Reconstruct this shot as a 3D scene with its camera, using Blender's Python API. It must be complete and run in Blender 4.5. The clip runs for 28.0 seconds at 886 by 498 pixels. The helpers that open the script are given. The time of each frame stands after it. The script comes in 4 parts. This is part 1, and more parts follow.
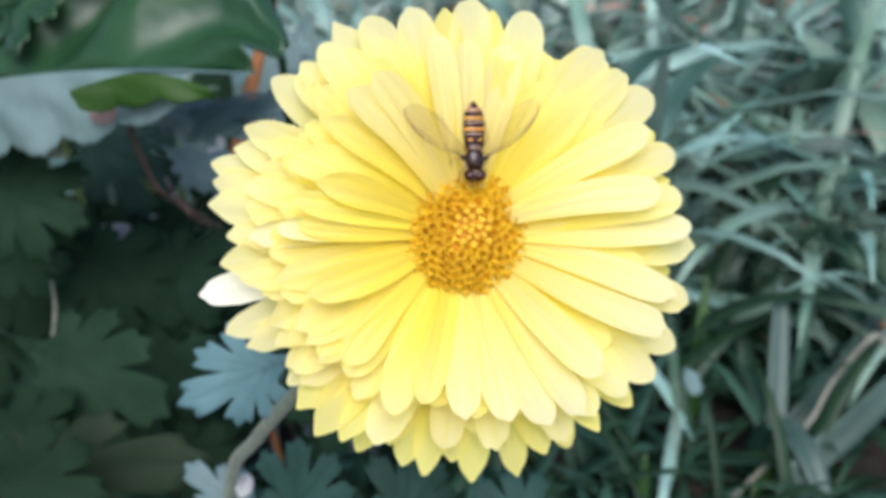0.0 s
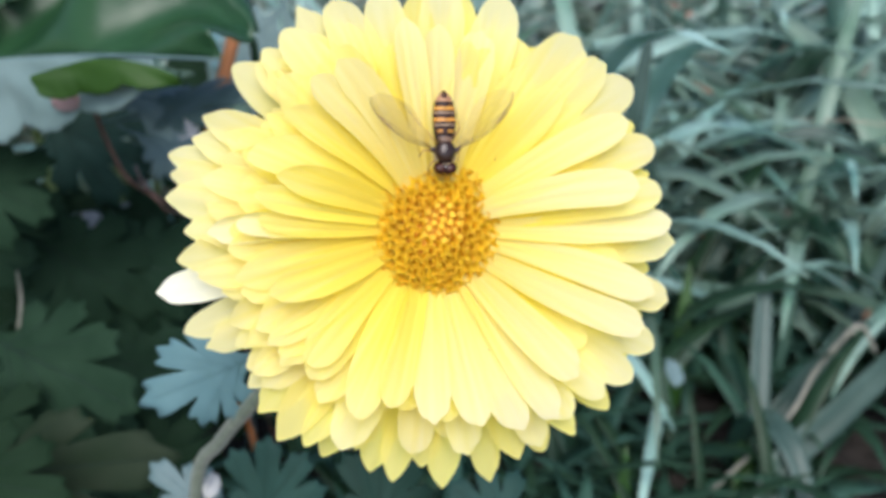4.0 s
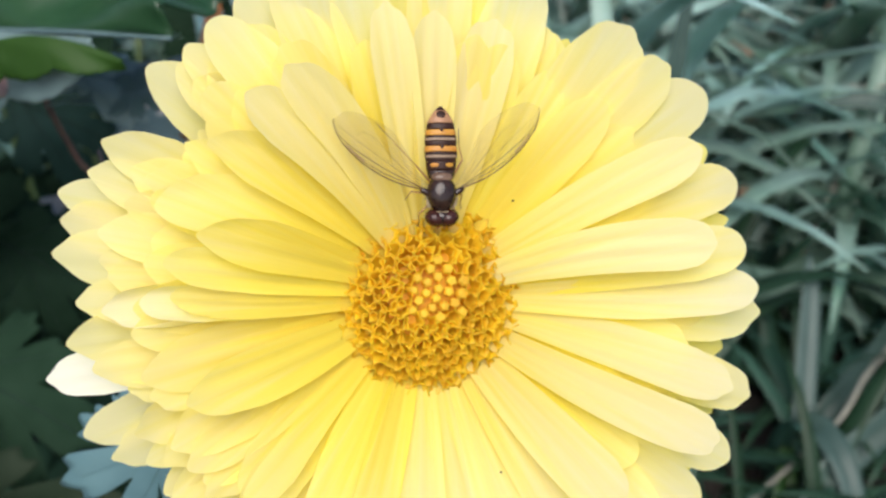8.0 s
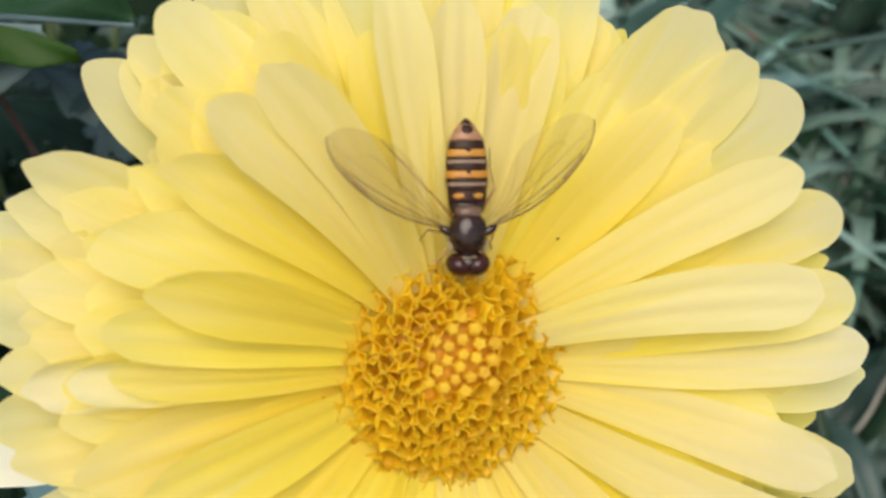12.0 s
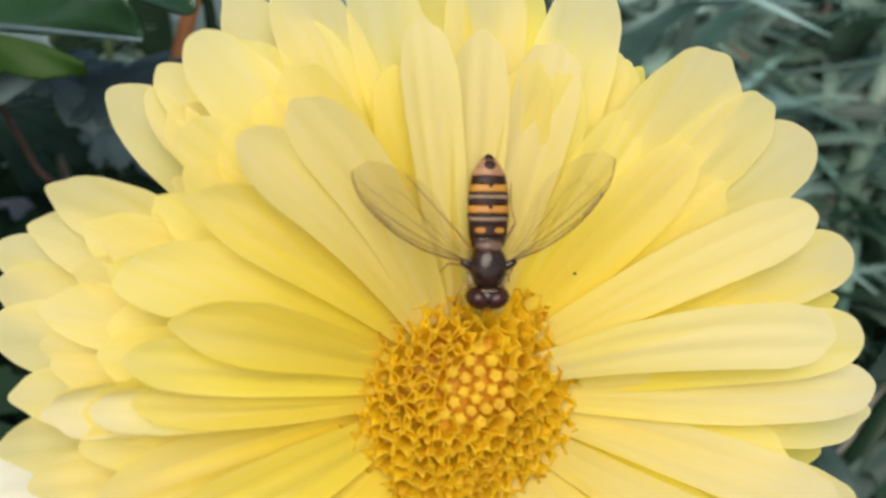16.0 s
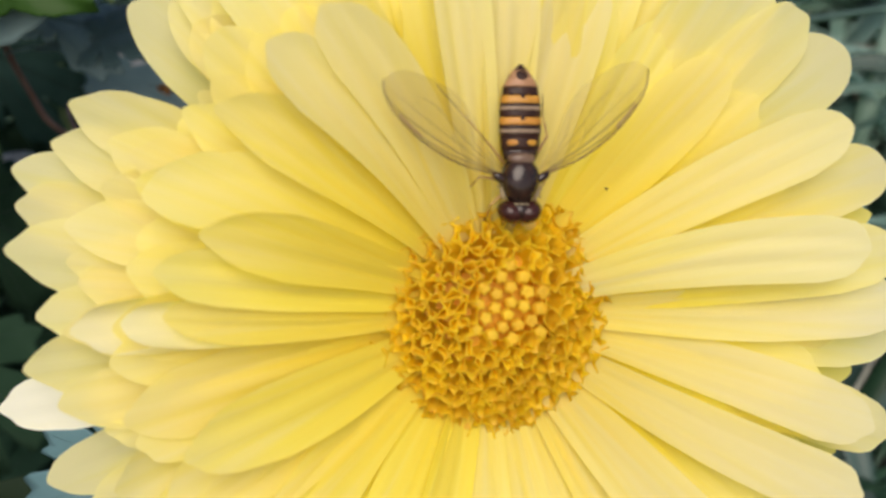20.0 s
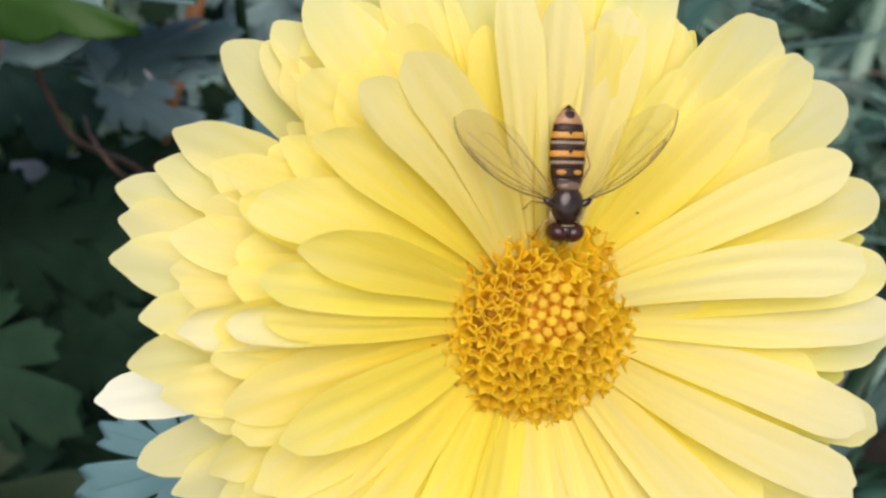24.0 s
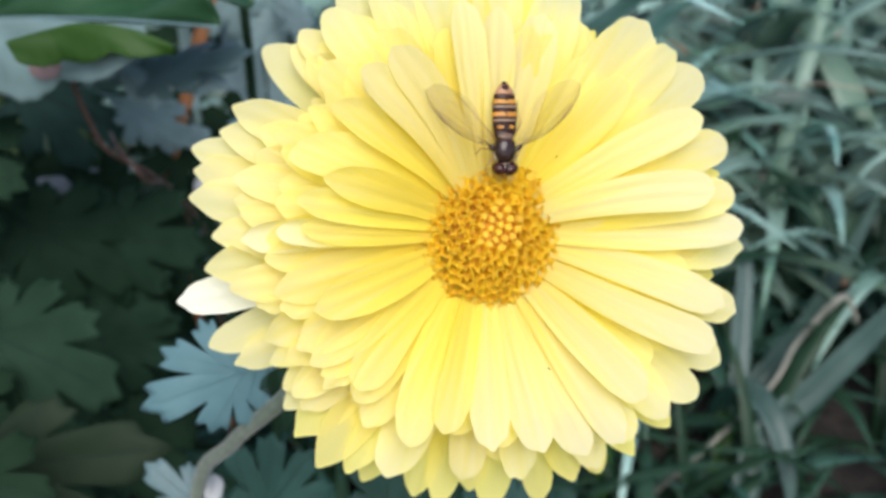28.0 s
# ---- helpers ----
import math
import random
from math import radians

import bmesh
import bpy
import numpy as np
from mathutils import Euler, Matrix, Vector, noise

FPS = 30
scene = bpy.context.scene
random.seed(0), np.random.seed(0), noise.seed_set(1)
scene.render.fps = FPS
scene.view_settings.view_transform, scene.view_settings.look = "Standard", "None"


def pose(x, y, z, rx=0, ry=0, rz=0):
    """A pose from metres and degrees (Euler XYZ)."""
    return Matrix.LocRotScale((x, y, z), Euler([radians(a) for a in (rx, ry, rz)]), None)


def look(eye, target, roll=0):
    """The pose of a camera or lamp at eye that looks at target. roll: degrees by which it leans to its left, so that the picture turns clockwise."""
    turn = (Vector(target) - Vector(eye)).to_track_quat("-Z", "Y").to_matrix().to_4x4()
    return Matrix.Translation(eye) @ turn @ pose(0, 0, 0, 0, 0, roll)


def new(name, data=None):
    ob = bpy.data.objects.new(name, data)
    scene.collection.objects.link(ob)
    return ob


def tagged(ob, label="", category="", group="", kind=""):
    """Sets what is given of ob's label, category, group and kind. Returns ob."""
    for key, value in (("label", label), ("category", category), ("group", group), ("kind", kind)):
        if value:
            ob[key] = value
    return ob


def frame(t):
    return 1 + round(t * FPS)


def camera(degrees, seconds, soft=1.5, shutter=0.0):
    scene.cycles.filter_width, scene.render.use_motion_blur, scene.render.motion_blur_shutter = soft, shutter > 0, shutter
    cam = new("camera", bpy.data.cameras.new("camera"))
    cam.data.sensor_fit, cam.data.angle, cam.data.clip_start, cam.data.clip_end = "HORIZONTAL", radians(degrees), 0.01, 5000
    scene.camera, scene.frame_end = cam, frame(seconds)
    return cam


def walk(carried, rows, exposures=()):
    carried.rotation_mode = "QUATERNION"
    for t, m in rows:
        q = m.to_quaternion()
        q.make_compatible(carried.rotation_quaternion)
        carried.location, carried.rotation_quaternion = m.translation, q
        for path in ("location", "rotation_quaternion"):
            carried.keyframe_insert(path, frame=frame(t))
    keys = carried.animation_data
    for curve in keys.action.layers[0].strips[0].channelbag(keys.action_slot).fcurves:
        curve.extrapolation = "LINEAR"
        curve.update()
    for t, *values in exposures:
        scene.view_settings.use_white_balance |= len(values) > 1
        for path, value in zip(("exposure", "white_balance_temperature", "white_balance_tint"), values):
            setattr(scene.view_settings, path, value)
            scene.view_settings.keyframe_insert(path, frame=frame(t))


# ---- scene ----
cam = camera(47.07, 28.0, soft=2.4)
cam.data.dof.use_dof = True          # a small phone lens, focused near the flower
cam.data.dof.focus_distance, cam.data.dof.aperture_fstop = 0.089, 45.0
PATH = [
    (0.0, pose(-0.00523, -0.12383, 0.28074, 62.53, 0.23, -0.73)),
    (0.5, pose(-0.00803, -0.12318, 0.27926, 62.13, 0.16, -0.82)),
    (1.0, pose(-0.00636, -0.12425, 0.28002, 61.93, 0.16, -0.89)),
    (1.5, pose(-0.00691, -0.12308, 0.28192, 62.36, -0.15, -0.87)),
    (2.0, pose(-0.00725, -0.12359, 0.27943, 62.61, -0.02, -1.36)),
    (2.5, pose(-0.00541, -0.12158, 0.27990, 61.92, 0.13, -0.85)),
    (3.0, pose(-0.00629, -0.12051, 0.27817, 61.51, -0.08, -0.33)),
    (3.5, pose(-0.00410, -0.12018, 0.27835, 62.22, 0.22, -0.75)),
    (4.0, pose(-0.00311, -0.11777, 0.27916, 61.71, -0.25, -1.45)),
    (4.5, pose(-0.00135, -0.11599, 0.27851, 61.73, -0.10, -1.81)),
    (6.5, pose(0.00100, -0.10293, 0.27539, 60.06, -0.30, -2.06)),
    (7.0, pose(0.00101, -0.09226, 0.27410, 59.88, 0.42, -0.59)),
    (7.5, pose(-0.00048, -0.08496, 0.27095, 58.70, 0.72, -0.42)),
    (8.0, pose(0.00016, -0.07849, 0.27154, 58.91, -0.01, -0.26)),
    (8.5, pose(0.00188, -0.07329, 0.27114, 57.61, 0.30, 0.03)),
    (9.0, pose(0.00053, -0.07077, 0.27212, 57.23, -0.10, -0.45)),
    (9.5, pose(-0.00071, -0.06747, 0.27112, 57.06, 0.38, 0.48)),
    (10.0, pose(0.00096, -0.06280, 0.26926, 56.53, 0.02, 0.37)),
    (10.5, pose(-0.00013, -0.06024, 0.26822, 56.71, 0.08, 0.67)),
    (11.0, pose(0.00107, -0.06176, 0.26346, 57.79, -0.06, -0.15)),
    (11.5, pose(0.00215, -0.05596, 0.26622, 57.27, 0.09, 0.95)),
    (12.0, pose(-0.00233, -0.05749, 0.26468, 58.01, -0.21, -0.86)),
    (12.5, pose(-0.00618, -0.06021, 0.26239, 59.32, -1.74, -1.88)),
    (13.0, pose(-0.00392, -0.06172, 0.26450, 58.78, -0.63, -1.79)),
    (13.5, pose(-0.00392, -0.06172, 0.26450, 59.92, -0.38, -1.36)),
    (15.5, pose(-0.00383, -0.05731, 0.26504, 58.24, -1.94, -0.76)),
    (16.0, pose(-0.00495, -0.05719, 0.26655, 58.44, -1.84, -0.98)),
    (16.5, pose(-0.00475, -0.05843, 0.26534, 58.38, -2.09, -1.27)),
    (17.0, pose(-0.00465, -0.05831, 0.26410, 56.94, -1.52, -0.97)),
    (17.5, pose(-0.00514, -0.05874, 0.26428, 57.27, -1.70, -1.15)),
    (18.0, pose(-0.00536, -0.05887, 0.26391, 56.41, -1.80, -1.29)),
    (18.5, pose(-0.00357, -0.05681, 0.26564, 56.61, -2.23, -0.56)),
    (19.0, pose(-0.00505, -0.05824, 0.26308, 55.65, -1.88, -1.34)),
    (19.5, pose(-0.00592, -0.05790, 0.26400, 55.93, -2.62, -1.39)),
    (20.0, pose(-0.00701, -0.05814, 0.26313, 56.35, -1.48, -1.19)),
    (20.5, pose(-0.00730, -0.05905, 0.26280, 56.68, -1.92, -1.02)),
    (21.0, pose(-0.00870, -0.05864, 0.26282, 56.88, -1.99, -0.97)),
    (21.5, pose(-0.00966, -0.05865, 0.26328, 56.88, -1.99, -1.47)),
    (23.5, pose(-0.01200, -0.06111, 0.26966, 55.77, -2.26, -1.24)),
    (24.0, pose(-0.01405, -0.06650, 0.26880, 57.04, -3.09, -2.11)),
    (24.5, pose(-0.01379, -0.07230, 0.26987, 57.83, -2.69, -1.97)),
    (25.0, pose(-0.01441, -0.07413, 0.27592, 55.67, -3.53, -2.69)),
    (25.5, pose(-0.01453, -0.08064, 0.27532, 56.73, -3.22, -4.29)),
    (26.0, pose(-0.01549, -0.08157, 0.27623, 55.74, -3.38, -3.92)),
    (26.5, pose(-0.01786, -0.08414, 0.27748, 56.25, -3.06, -3.67)),
    (27.0, pose(-0.01601, -0.08895, 0.27779, 57.73, -2.34, -3.28)),
    (27.5, pose(-0.01412, -0.09465, 0.27816, 58.03, -2.04, -3.23)),
    (28.0, pose(-0.01569, -0.10260, 0.27900, 58.82, -2.12, -3.87)),
]
walk(cam, PATH, exposures=[
    (0.0, 0.23, 6250, 14), (4.5, 0.23, 6300, 14), (8.0, 0.07, 6600, 14), (11.0, -0.19, 7050, 14), (12.0, -0.22, 7150, 14), (17.0, -0.25, 7200, 14), (21.5, -0.24, 7200, 14),
    (25.0, 0.00, 6600, 14), (28.0, 0.16, 6350, 14)])

# ---- light: open shade under a bright overcast sky ----
world = bpy.data.worlds.new("sky")
scene.world = world
world.use_nodes = True
wn = world.node_tree.nodes
sky = wn.new("ShaderNodeTexSky")
sky.sky_type, sky.sun_disc = "NISHITA", False
sky.sun_elevation, sky.sun_rotation = radians(51), radians(181)
sky.air_density, sky.dust_density = 1.0, 2.0
world.node_tree.links.new(sky.outputs[0], wn["Background"].inputs[0])
wn["Background"].inputs[1].default_value = 0.15
sun_data = bpy.data.lights.new("sun", "SUN")
sun_data.energy, sun_data.angle, sun_data.color = 2.75, radians(48), (1.0, 0.97, 0.91)
sun = new("sun", sun_data)
sun.matrix_world = look((-0.02, -0.82, 1.0), (0, 0, 0))

VIEW = pose(0, 0, 0.22, 59, 0, 0)      # x right, y up, z towards the lens, origin in the flower's centre
HEAD = VIEW @ pose(0, 0, 0, 0, 11, 0)  # the flower faces a little to the right
MM = 0.001


def at(x, y, z):
    """World place of a point given in millimetres round the flower."""
    return VIEW @ Vector((x * MM, y * MM, z * MM))


# ---- materials ----
def node_mat(name):
    m = bpy.data.materials.new(name)
    m.use_nodes = True
    nt = m.node_tree
    return m, nt, nt.nodes["Principled BSDF"]


def noise_tex(nt, scale, detail=3.0, coord="Object", stretch=None):
    co = nt.nodes.new("ShaderNodeTexCoord")
    tx = nt.nodes.new("ShaderNodeTexNoise")
    tx.inputs["Scale"].default_value = scale
    tx.inputs["Detail"].default_value = detail
    if stretch:
        mp = nt.nodes.new("ShaderNodeMapping")
        mp.inputs["Scale"].default_value = stretch
        nt.links.new(co.outputs[coord], mp.inputs[0])
        nt.links.new(mp.outputs[0], tx.inputs["Vector"])
    else:
        nt.links.new(co.outputs[coord], tx.inputs["Vector"])
    return tx


def ramp(nt, source, stops):
    r = nt.nodes.new("ShaderNodeValToRGB")
    while len(r.color_ramp.elements) < len(stops):
        r.color_ramp.elements.new(0.5)
    for e, (p, c) in zip(r.color_ramp.elements, stops):
        e.position, e.color = p, (*c, 1)
    nt.links.new(source, r.inputs[0])
    return r


def vary(nt, colour, amount, hue=0.02, island=False):
    """Shift a colour a little from object to object, or from piece to piece of a joined mesh."""
    if island:
        info = nt.nodes.new("ShaderNodeNewGeometry").outputs["Random Per Island"]
    else:
        info = nt.nodes.new("ShaderNodeObjectInfo").outputs["Random"]
    hsv = nt.nodes.new("ShaderNodeHueSaturation")
    for sock, lo, hi in (("Value", 1 - amount, 1 + amount), ("Hue", 0.5 - hue, 0.5 + hue)):
        mr = nt.nodes.new("ShaderNodeMapRange")
        mr.inputs["To Min"].default_value, mr.inputs["To Max"].default_value = lo, hi
        nt.links.new(info, mr.inputs[0])
        nt.links.new(mr.outputs[0], hsv.inputs[sock])
    nt.links.new(colour, hsv.inputs["Color"])
    return hsv.outputs[0]


def bump(nt, bsdf, height, strength, distance):
    b = nt.nodes.new("ShaderNodeBump")
    b.inputs["Strength"].default_value, b.inputs["Distance"].default_value = strength, distance
    nt.links.new(height, b.inputs["Height"])
    nt.links.new(b.outputs[0], bsdf.inputs["Normal"])
    return b


def surface(name, dark, light, scale=300, rough=0.5, passing=0.0, amount=0.15, hue=0.01, relief=0.3, depth=0.0002,
            stretch=None, spec=0.5, island=False, metal=0.0, passing_tint=None, sheen=0.0):
    """Mottled natural surface; passing: share of light that goes through a thin sheet."""
    m, nt, b = node_mat(name)
    tx = noise_tex(nt, scale, 4.0, "Object", stretch)
    col = ramp(nt, tx.outputs[0], [(0.3, dark), (0.7, light)]).outputs[0]
    col = vary(nt, col, amount, hue, island)
    nt.links.new(col, b.inputs["Base Color"])
    b.inputs["Roughness"].default_value = rough
    b.inputs["Metallic"].default_value = metal
    b.inputs["Specular IOR Level"].default_value = spec
    b.inputs["Sheen Weight"].default_value = sheen
    fine = noise_tex(nt, scale * 3, 2.0, "Object", stretch)
    bump(nt, b, fine.outputs[0], relief, depth)
    if passing:
        tr = nt.nodes.new("ShaderNodeBsdfTranslucent")
        mx = nt.nodes.new("ShaderNodeMixShader")
        mx.inputs[0].default_value = passing
        if passing_tint:
            mul = nt.nodes.new("ShaderNodeMix")
            mul.data_type, mul.blend_type = "RGBA", "MULTIPLY"
            mul.inputs[0].default_value = 1.0
            nt.links.new(col, mul.inputs[6])
            mul.inputs[7].default_value = (*passing_tint, 1)
            nt.links.new(mul.outputs[2], tr.inputs[0])
        else:
            nt.links.new(col, tr.inputs[0])
        nt.links.new(b.outputs[0], mx.inputs[1])
        nt.links.new(tr.outputs[0], mx.inputs[2])
        nt.links.new(mx.outputs[0], nt.nodes["Material Output"].inputs[0])
    return m


def petal_material(name, inner, outer, passing=0.51):
    """Thin, silky petal: deeper yellow at its foot, paler outwards, with fine streaks along it."""
    m, nt, b = node_mat(name)
    co = nt.nodes.new("ShaderNodeTexCoord")
    mp = nt.nodes.new("ShaderNodeMapping")
    mp.inputs["Location"].default_value = (0.00045, 0.0008, 0)
    nt.links.new(co.outputs["Object"], mp.inputs[0])
    flat = nt.nodes.new("ShaderNodeVectorMath")
    flat.operation = "MULTIPLY"
    flat.inputs[1].default_value = (1, 1, 0)
    nt.links.new(mp.outputs[0], flat.inputs[0])
    far = nt.nodes.new("ShaderNodeVectorMath")
    far.operation = "LENGTH"
    nt.links.new(flat.outputs[0], far.inputs[0])
    mr = nt.nodes.new("ShaderNodeMapRange")
    mr.inputs["From Min"].default_value, mr.inputs["From Max"].default_value = 0.009, 0.031
    nt.links.new(far.outputs["Value"], mr.inputs[0])
    turn = nt.nodes.new("ShaderNodeTexGradient")
    turn.gradient_type = "RADIAL"
    nt.links.new(mp.outputs[0], turn.inputs[0])
    mix = nt.nodes.new("ShaderNodeCombineXYZ")
    nt.links.new(turn.outputs["Fac"], mix.inputs[0])
    nt.links.new(far.outputs["Value"], mix.inputs[1])
    sc = nt.nodes.new("ShaderNodeVectorMath")
    sc.operation = "MULTIPLY"
    sc.inputs[1].default_value = (170, 40, 1)
    nt.links.new(mix.outputs[0], sc.inputs[0])
    streak = nt.nodes.new("ShaderNodeTexNoise")
    streak.inputs["Scale"].default_value, streak.inputs["Detail"].default_value = 1.0, 3.0
    nt.links.new(sc.outputs[0], streak.inputs["Vector"])
    soft = noise_tex(nt, 180, 3.0)
    add = nt.nodes.new("ShaderNodeMath")
    add.operation = "MULTIPLY_ADD"
    add.inputs[1].default_value = 0.75
    nt.links.new(streak.outputs[0], add.inputs[0])
    nt.links.new(mr.outputs[0], add.inputs[2])
    sub = nt.nodes.new("ShaderNodeMath")
    sub.operation = "SUBTRACT"
    sub.inputs[1].default_value = 0.37
    nt.links.new(add.outputs[0], sub.inputs[0])
    col = ramp(nt, sub.outputs[0], [(0.0, tuple(a * b for a, b in zip(inner, (1.0, 0.955, 0.6)))), (0.3, inner), (1.0, outer)]).outputs[0]
    col = vary(nt, col, 0.035, 0.004)
    nt.links.new(col, b.inputs["Base Color"])
    b.inputs["Roughness"].default_value, b.inputs["Specular IOR Level"].default_value = 0.6, 0.10
    b.inputs["Sheen Weight"].default_value = 0.0
    both = nt.nodes.new("ShaderNodeMath")
    both.operation = "MULTIPLY_ADD"
    both.inputs[1].default_value = 0.5
    nt.links.new(soft.outputs[0], both.inputs[0])
    nt.links.new(streak.outputs[0], both.inputs[2])
    bump(nt, b, both.outputs[0], 0.42, 0.00025)
    tr = nt.nodes.new("ShaderNodeBsdfTranslucent")
    deep = nt.nodes.new("ShaderNodeMix")
    deep.data_type, deep.blend_type = "RGBA", "MULTIPLY"
    deep.inputs[0].default_value = 1.0
    deep.inputs[7].default_value = (1.0, 0.97, 0.12, 1)
    nt.links.new(col, deep.inputs[6])
    nt.links.new(deep.outputs[2], tr.inputs[0])
    mx = nt.nodes.new("ShaderNodeMixShader")
    mx.inputs[0].default_value = passing
    nt.links.new(b.outputs[0], mx.inputs[1])
    nt.links.new(tr.outputs[0], mx.inputs[2])
    nt.links.new(mx.outputs[0], nt.nodes["Material Output"].inputs[0])
    return m


# light and shade between the whorls is in these colours: lit cream, shaded deep yellow
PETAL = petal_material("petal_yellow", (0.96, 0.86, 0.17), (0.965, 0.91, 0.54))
PETAL_LIT = petal_material("petal_lit_cream", (0.955, 0.885, 0.37), (0.96, 0.92, 0.67))
# whiter copy for petals facing the light, the highlight being in the colour
PETAL_HIGHLIGHT = petal_material("petal_highlight", (0.965, 0.93, 0.52), (0.975, 0.95, 0.76))
PETAL_SHADED = petal_material("petal_shaded_yellow", (0.955, 0.845, 0.12), (0.96, 0.885, 0.33))
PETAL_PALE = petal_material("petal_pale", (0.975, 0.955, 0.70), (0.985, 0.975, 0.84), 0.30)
BUD = surface("floret_bud", (0.92, 0.60, 0.040), (0.96, 0.68, 0.07), 900, 0.5, 0.4, 0.06, 0.008, 0.3, 0.0001, None, 0.25)
FLORET = surface("floret_open", (0.965, 0.70, 0.025), (0.985, 0.785, 0.05), 900, 0.42, 0.55, 0.06, 0.008, 0.3, 0.0001)
THROAT = surface("disc_floor", (0.82, 0.44, 0.012), (0.90, 0.52, 0.025), 900, 0.6, 0.0, 0.05)
CALYX = surface("calyx_green", (0.10, 0.16, 0.06), (0.16, 0.24, 0.09), 400, 0.6)
STEM = surface("stem_grey_green", (0.104, 0.152, 0.104), (0.176, 0.232, 0.168), 500, 0.6, sheen=0.3)
# near-black green: the bush's deep shade is put into the leaf colour
LEAF_SHADED = surface("leaf_shaded_green", (0.011, 0.030, 0.016), (0.025, 0.055, 0.032), 60, 0.75, 0.08, 0.3, 0.015, 0.5, 0.0004, None, 0.05)
LEAF_DUSK = surface("leaf_dusky", (0.020, 0.060, 0.046), (0.042, 0.108, 0.088), 60, 0.6, 0.12, 0.2, 0.015, 0.5, 0.0004, None, 0.2)
LEAF_BRIGHT = surface("leaf_bright", (0.022, 0.066, 0.009), (0.045, 0.11, 0.018), 60, 0.5, 0.3, 0.05, 0.01, 0.5, 0.0004, None, 0.25)
LEAF_PALE = surface("leaf_blue_green", (0.098, 0.212, 0.228), (0.160, 0.305, 0.325), 80, 0.5, 0.15, 0.12, 0.01, 0.5, 0.0004, None, 0.3)
LEAF_MID = surface("leaf_grey_green", (0.084, 0.152, 0.158), (0.144, 0.234, 0.245), 80, 0.5, 0.15, 0.05, 0.01, 0.5, 0.0004, None, 0.4)
# pale tone that puts the light on leaves and blades into their colour
LEAF_LIT = surface("leaf_lit_pale", (0.165, 0.265, 0.265), (0.25, 0.365, 0.370), 80, 0.6, 0.2, 0.1, 0.01, 0.5, 0.0004, None, 0.3)
LEAF_SPOT = surface("leaf_red_spot", (0.30, 0.17, 0.17), (0.42, 0.33, 0.34), 250, 0.6, 0.1, 0.1)
LEAF_FRESH = surface("leaf_fresh", (0.012, 0.055, 0.019), (0.029, 0.094, 0.034), 60, 0.38, 0.15, 0.05, 0.01, 0.5, 0.0004, None, 0.6)
LEAF_OLIVE = surface("leaf_olive", (0.012, 0.028, 0.014), (0.030, 0.048, 0.028), 60, 0.65, 0.12, 0.12, 0.01, 0.5, 0.0004, None, 0.12)
VEIN = surface("leaf_vein", (0.012, 0.027, 0.020), (0.024, 0.046, 0.034), 200, 0.6, spec=0.1)
STALK = surface("stalk_grey_tan", (0.16, 0.17, 0.14), (0.27, 0.27, 0.22), 150, 0.6)
GRASS = surface("grass", (0.115, 0.275, 0.195), (0.44, 0.63, 0.54), 22, 0.38, 0.30, 0.5, 0.045, 0.4, 0.0003, None, 0.5, island=True)
# copy of the grass for near blades, darkened to stand for shade there
GRASS_SHADED = surface("grass_shaded", (0.016, 0.056, 0.032), (0.046, 0.112, 0.072), 22, 0.45, 0.2, 0.45, 0.045, 0.4, 0.0003, None, 0.3, island=True)
# copy of the grass for the outer lawn, with its brighter light in the colour
GRASS_LIT = surface("grass_lit", (0.32, 0.46, 0.38), (0.68, 0.79, 0.69), 12, 0.36, 0.35, 0.35, 0.04, 0.4, 0.0003, None, 0.6, island=True)
BLADE = surface("grass_blade", (0.040, 0.085, 0.070), (0.080, 0.140, 0.120), 40, 0.4, 0.25, 0.15, 0.02, 0.4, 0.0003, None, 0.4)
BLADE_GREEN = surface("grass_blade_green", (0.025, 0.085, 0.012), (0.055, 0.15, 0.030), 40, 0.35, 0.25, 0.12, 0.02, 0.4, 0.0003, None, 0.5)
STRAW = surface("straw", (0.345, 0.276, 0.196), (0.552, 0.460, 0.345), 90, 0.6, 0.1, 0.25, 0.02)
LITTER = surface("leaf_litter", (0.22, 0.13, 0.09), (0.46, 0.32, 0.25), 60, 0.7, 0.1, 0.35, 0.02, 0.5, 0.0004, island=True)
DRY_LEAF = surface("dry_leaf", (0.22, 0.135, 0.09), (0.40, 0.27, 0.19), 90, 0.75, 0.15, 0.25, 0.02, 0.5, 0.0004, None, 0.2)
TWIG = surface("red_brown_twig", (0.238, 0.133, 0.105), (0.448, 0.294, 0.238), 200, 0.6)
RED_STALK = surface("red_leaf_stalk", (0.095, 0.050, 0.042), (0.17, 0.092, 0.076), 200, 0.6)
RUST = surface("rust_orange_stem", (0.30, 0.085, 0.030), (0.42, 0.15, 0.055), 120, 0.6)
WITHERED = surface("withered_leaf", (0.42, 0.44, 0.44), (0.62, 0.63, 0.62), 120, 0.6, 0.15)
SOIL = surface("soil", (0.008, 0.0075, 0.0065), (0.030, 0.025, 0.020), 35, 0.9, 0.0, 0.0, 0.0, 0.9, 0.006)

FLY_DARK = surface("fly_bronze", (0.014, 0.007, 0.005), (0.042, 0.021, 0.014), 1500, 0.15, 0, 0.0, 0.0, 0.3, 0.00003, None, 0.45)
FLY_BROWN = surface("fly_brown_plate", (0.10, 0.055, 0.035), (0.20, 0.125, 0.08), 1500, 0.25, 0, 0.0, 0.0, 0.3, 0.00003, None, 0.4)
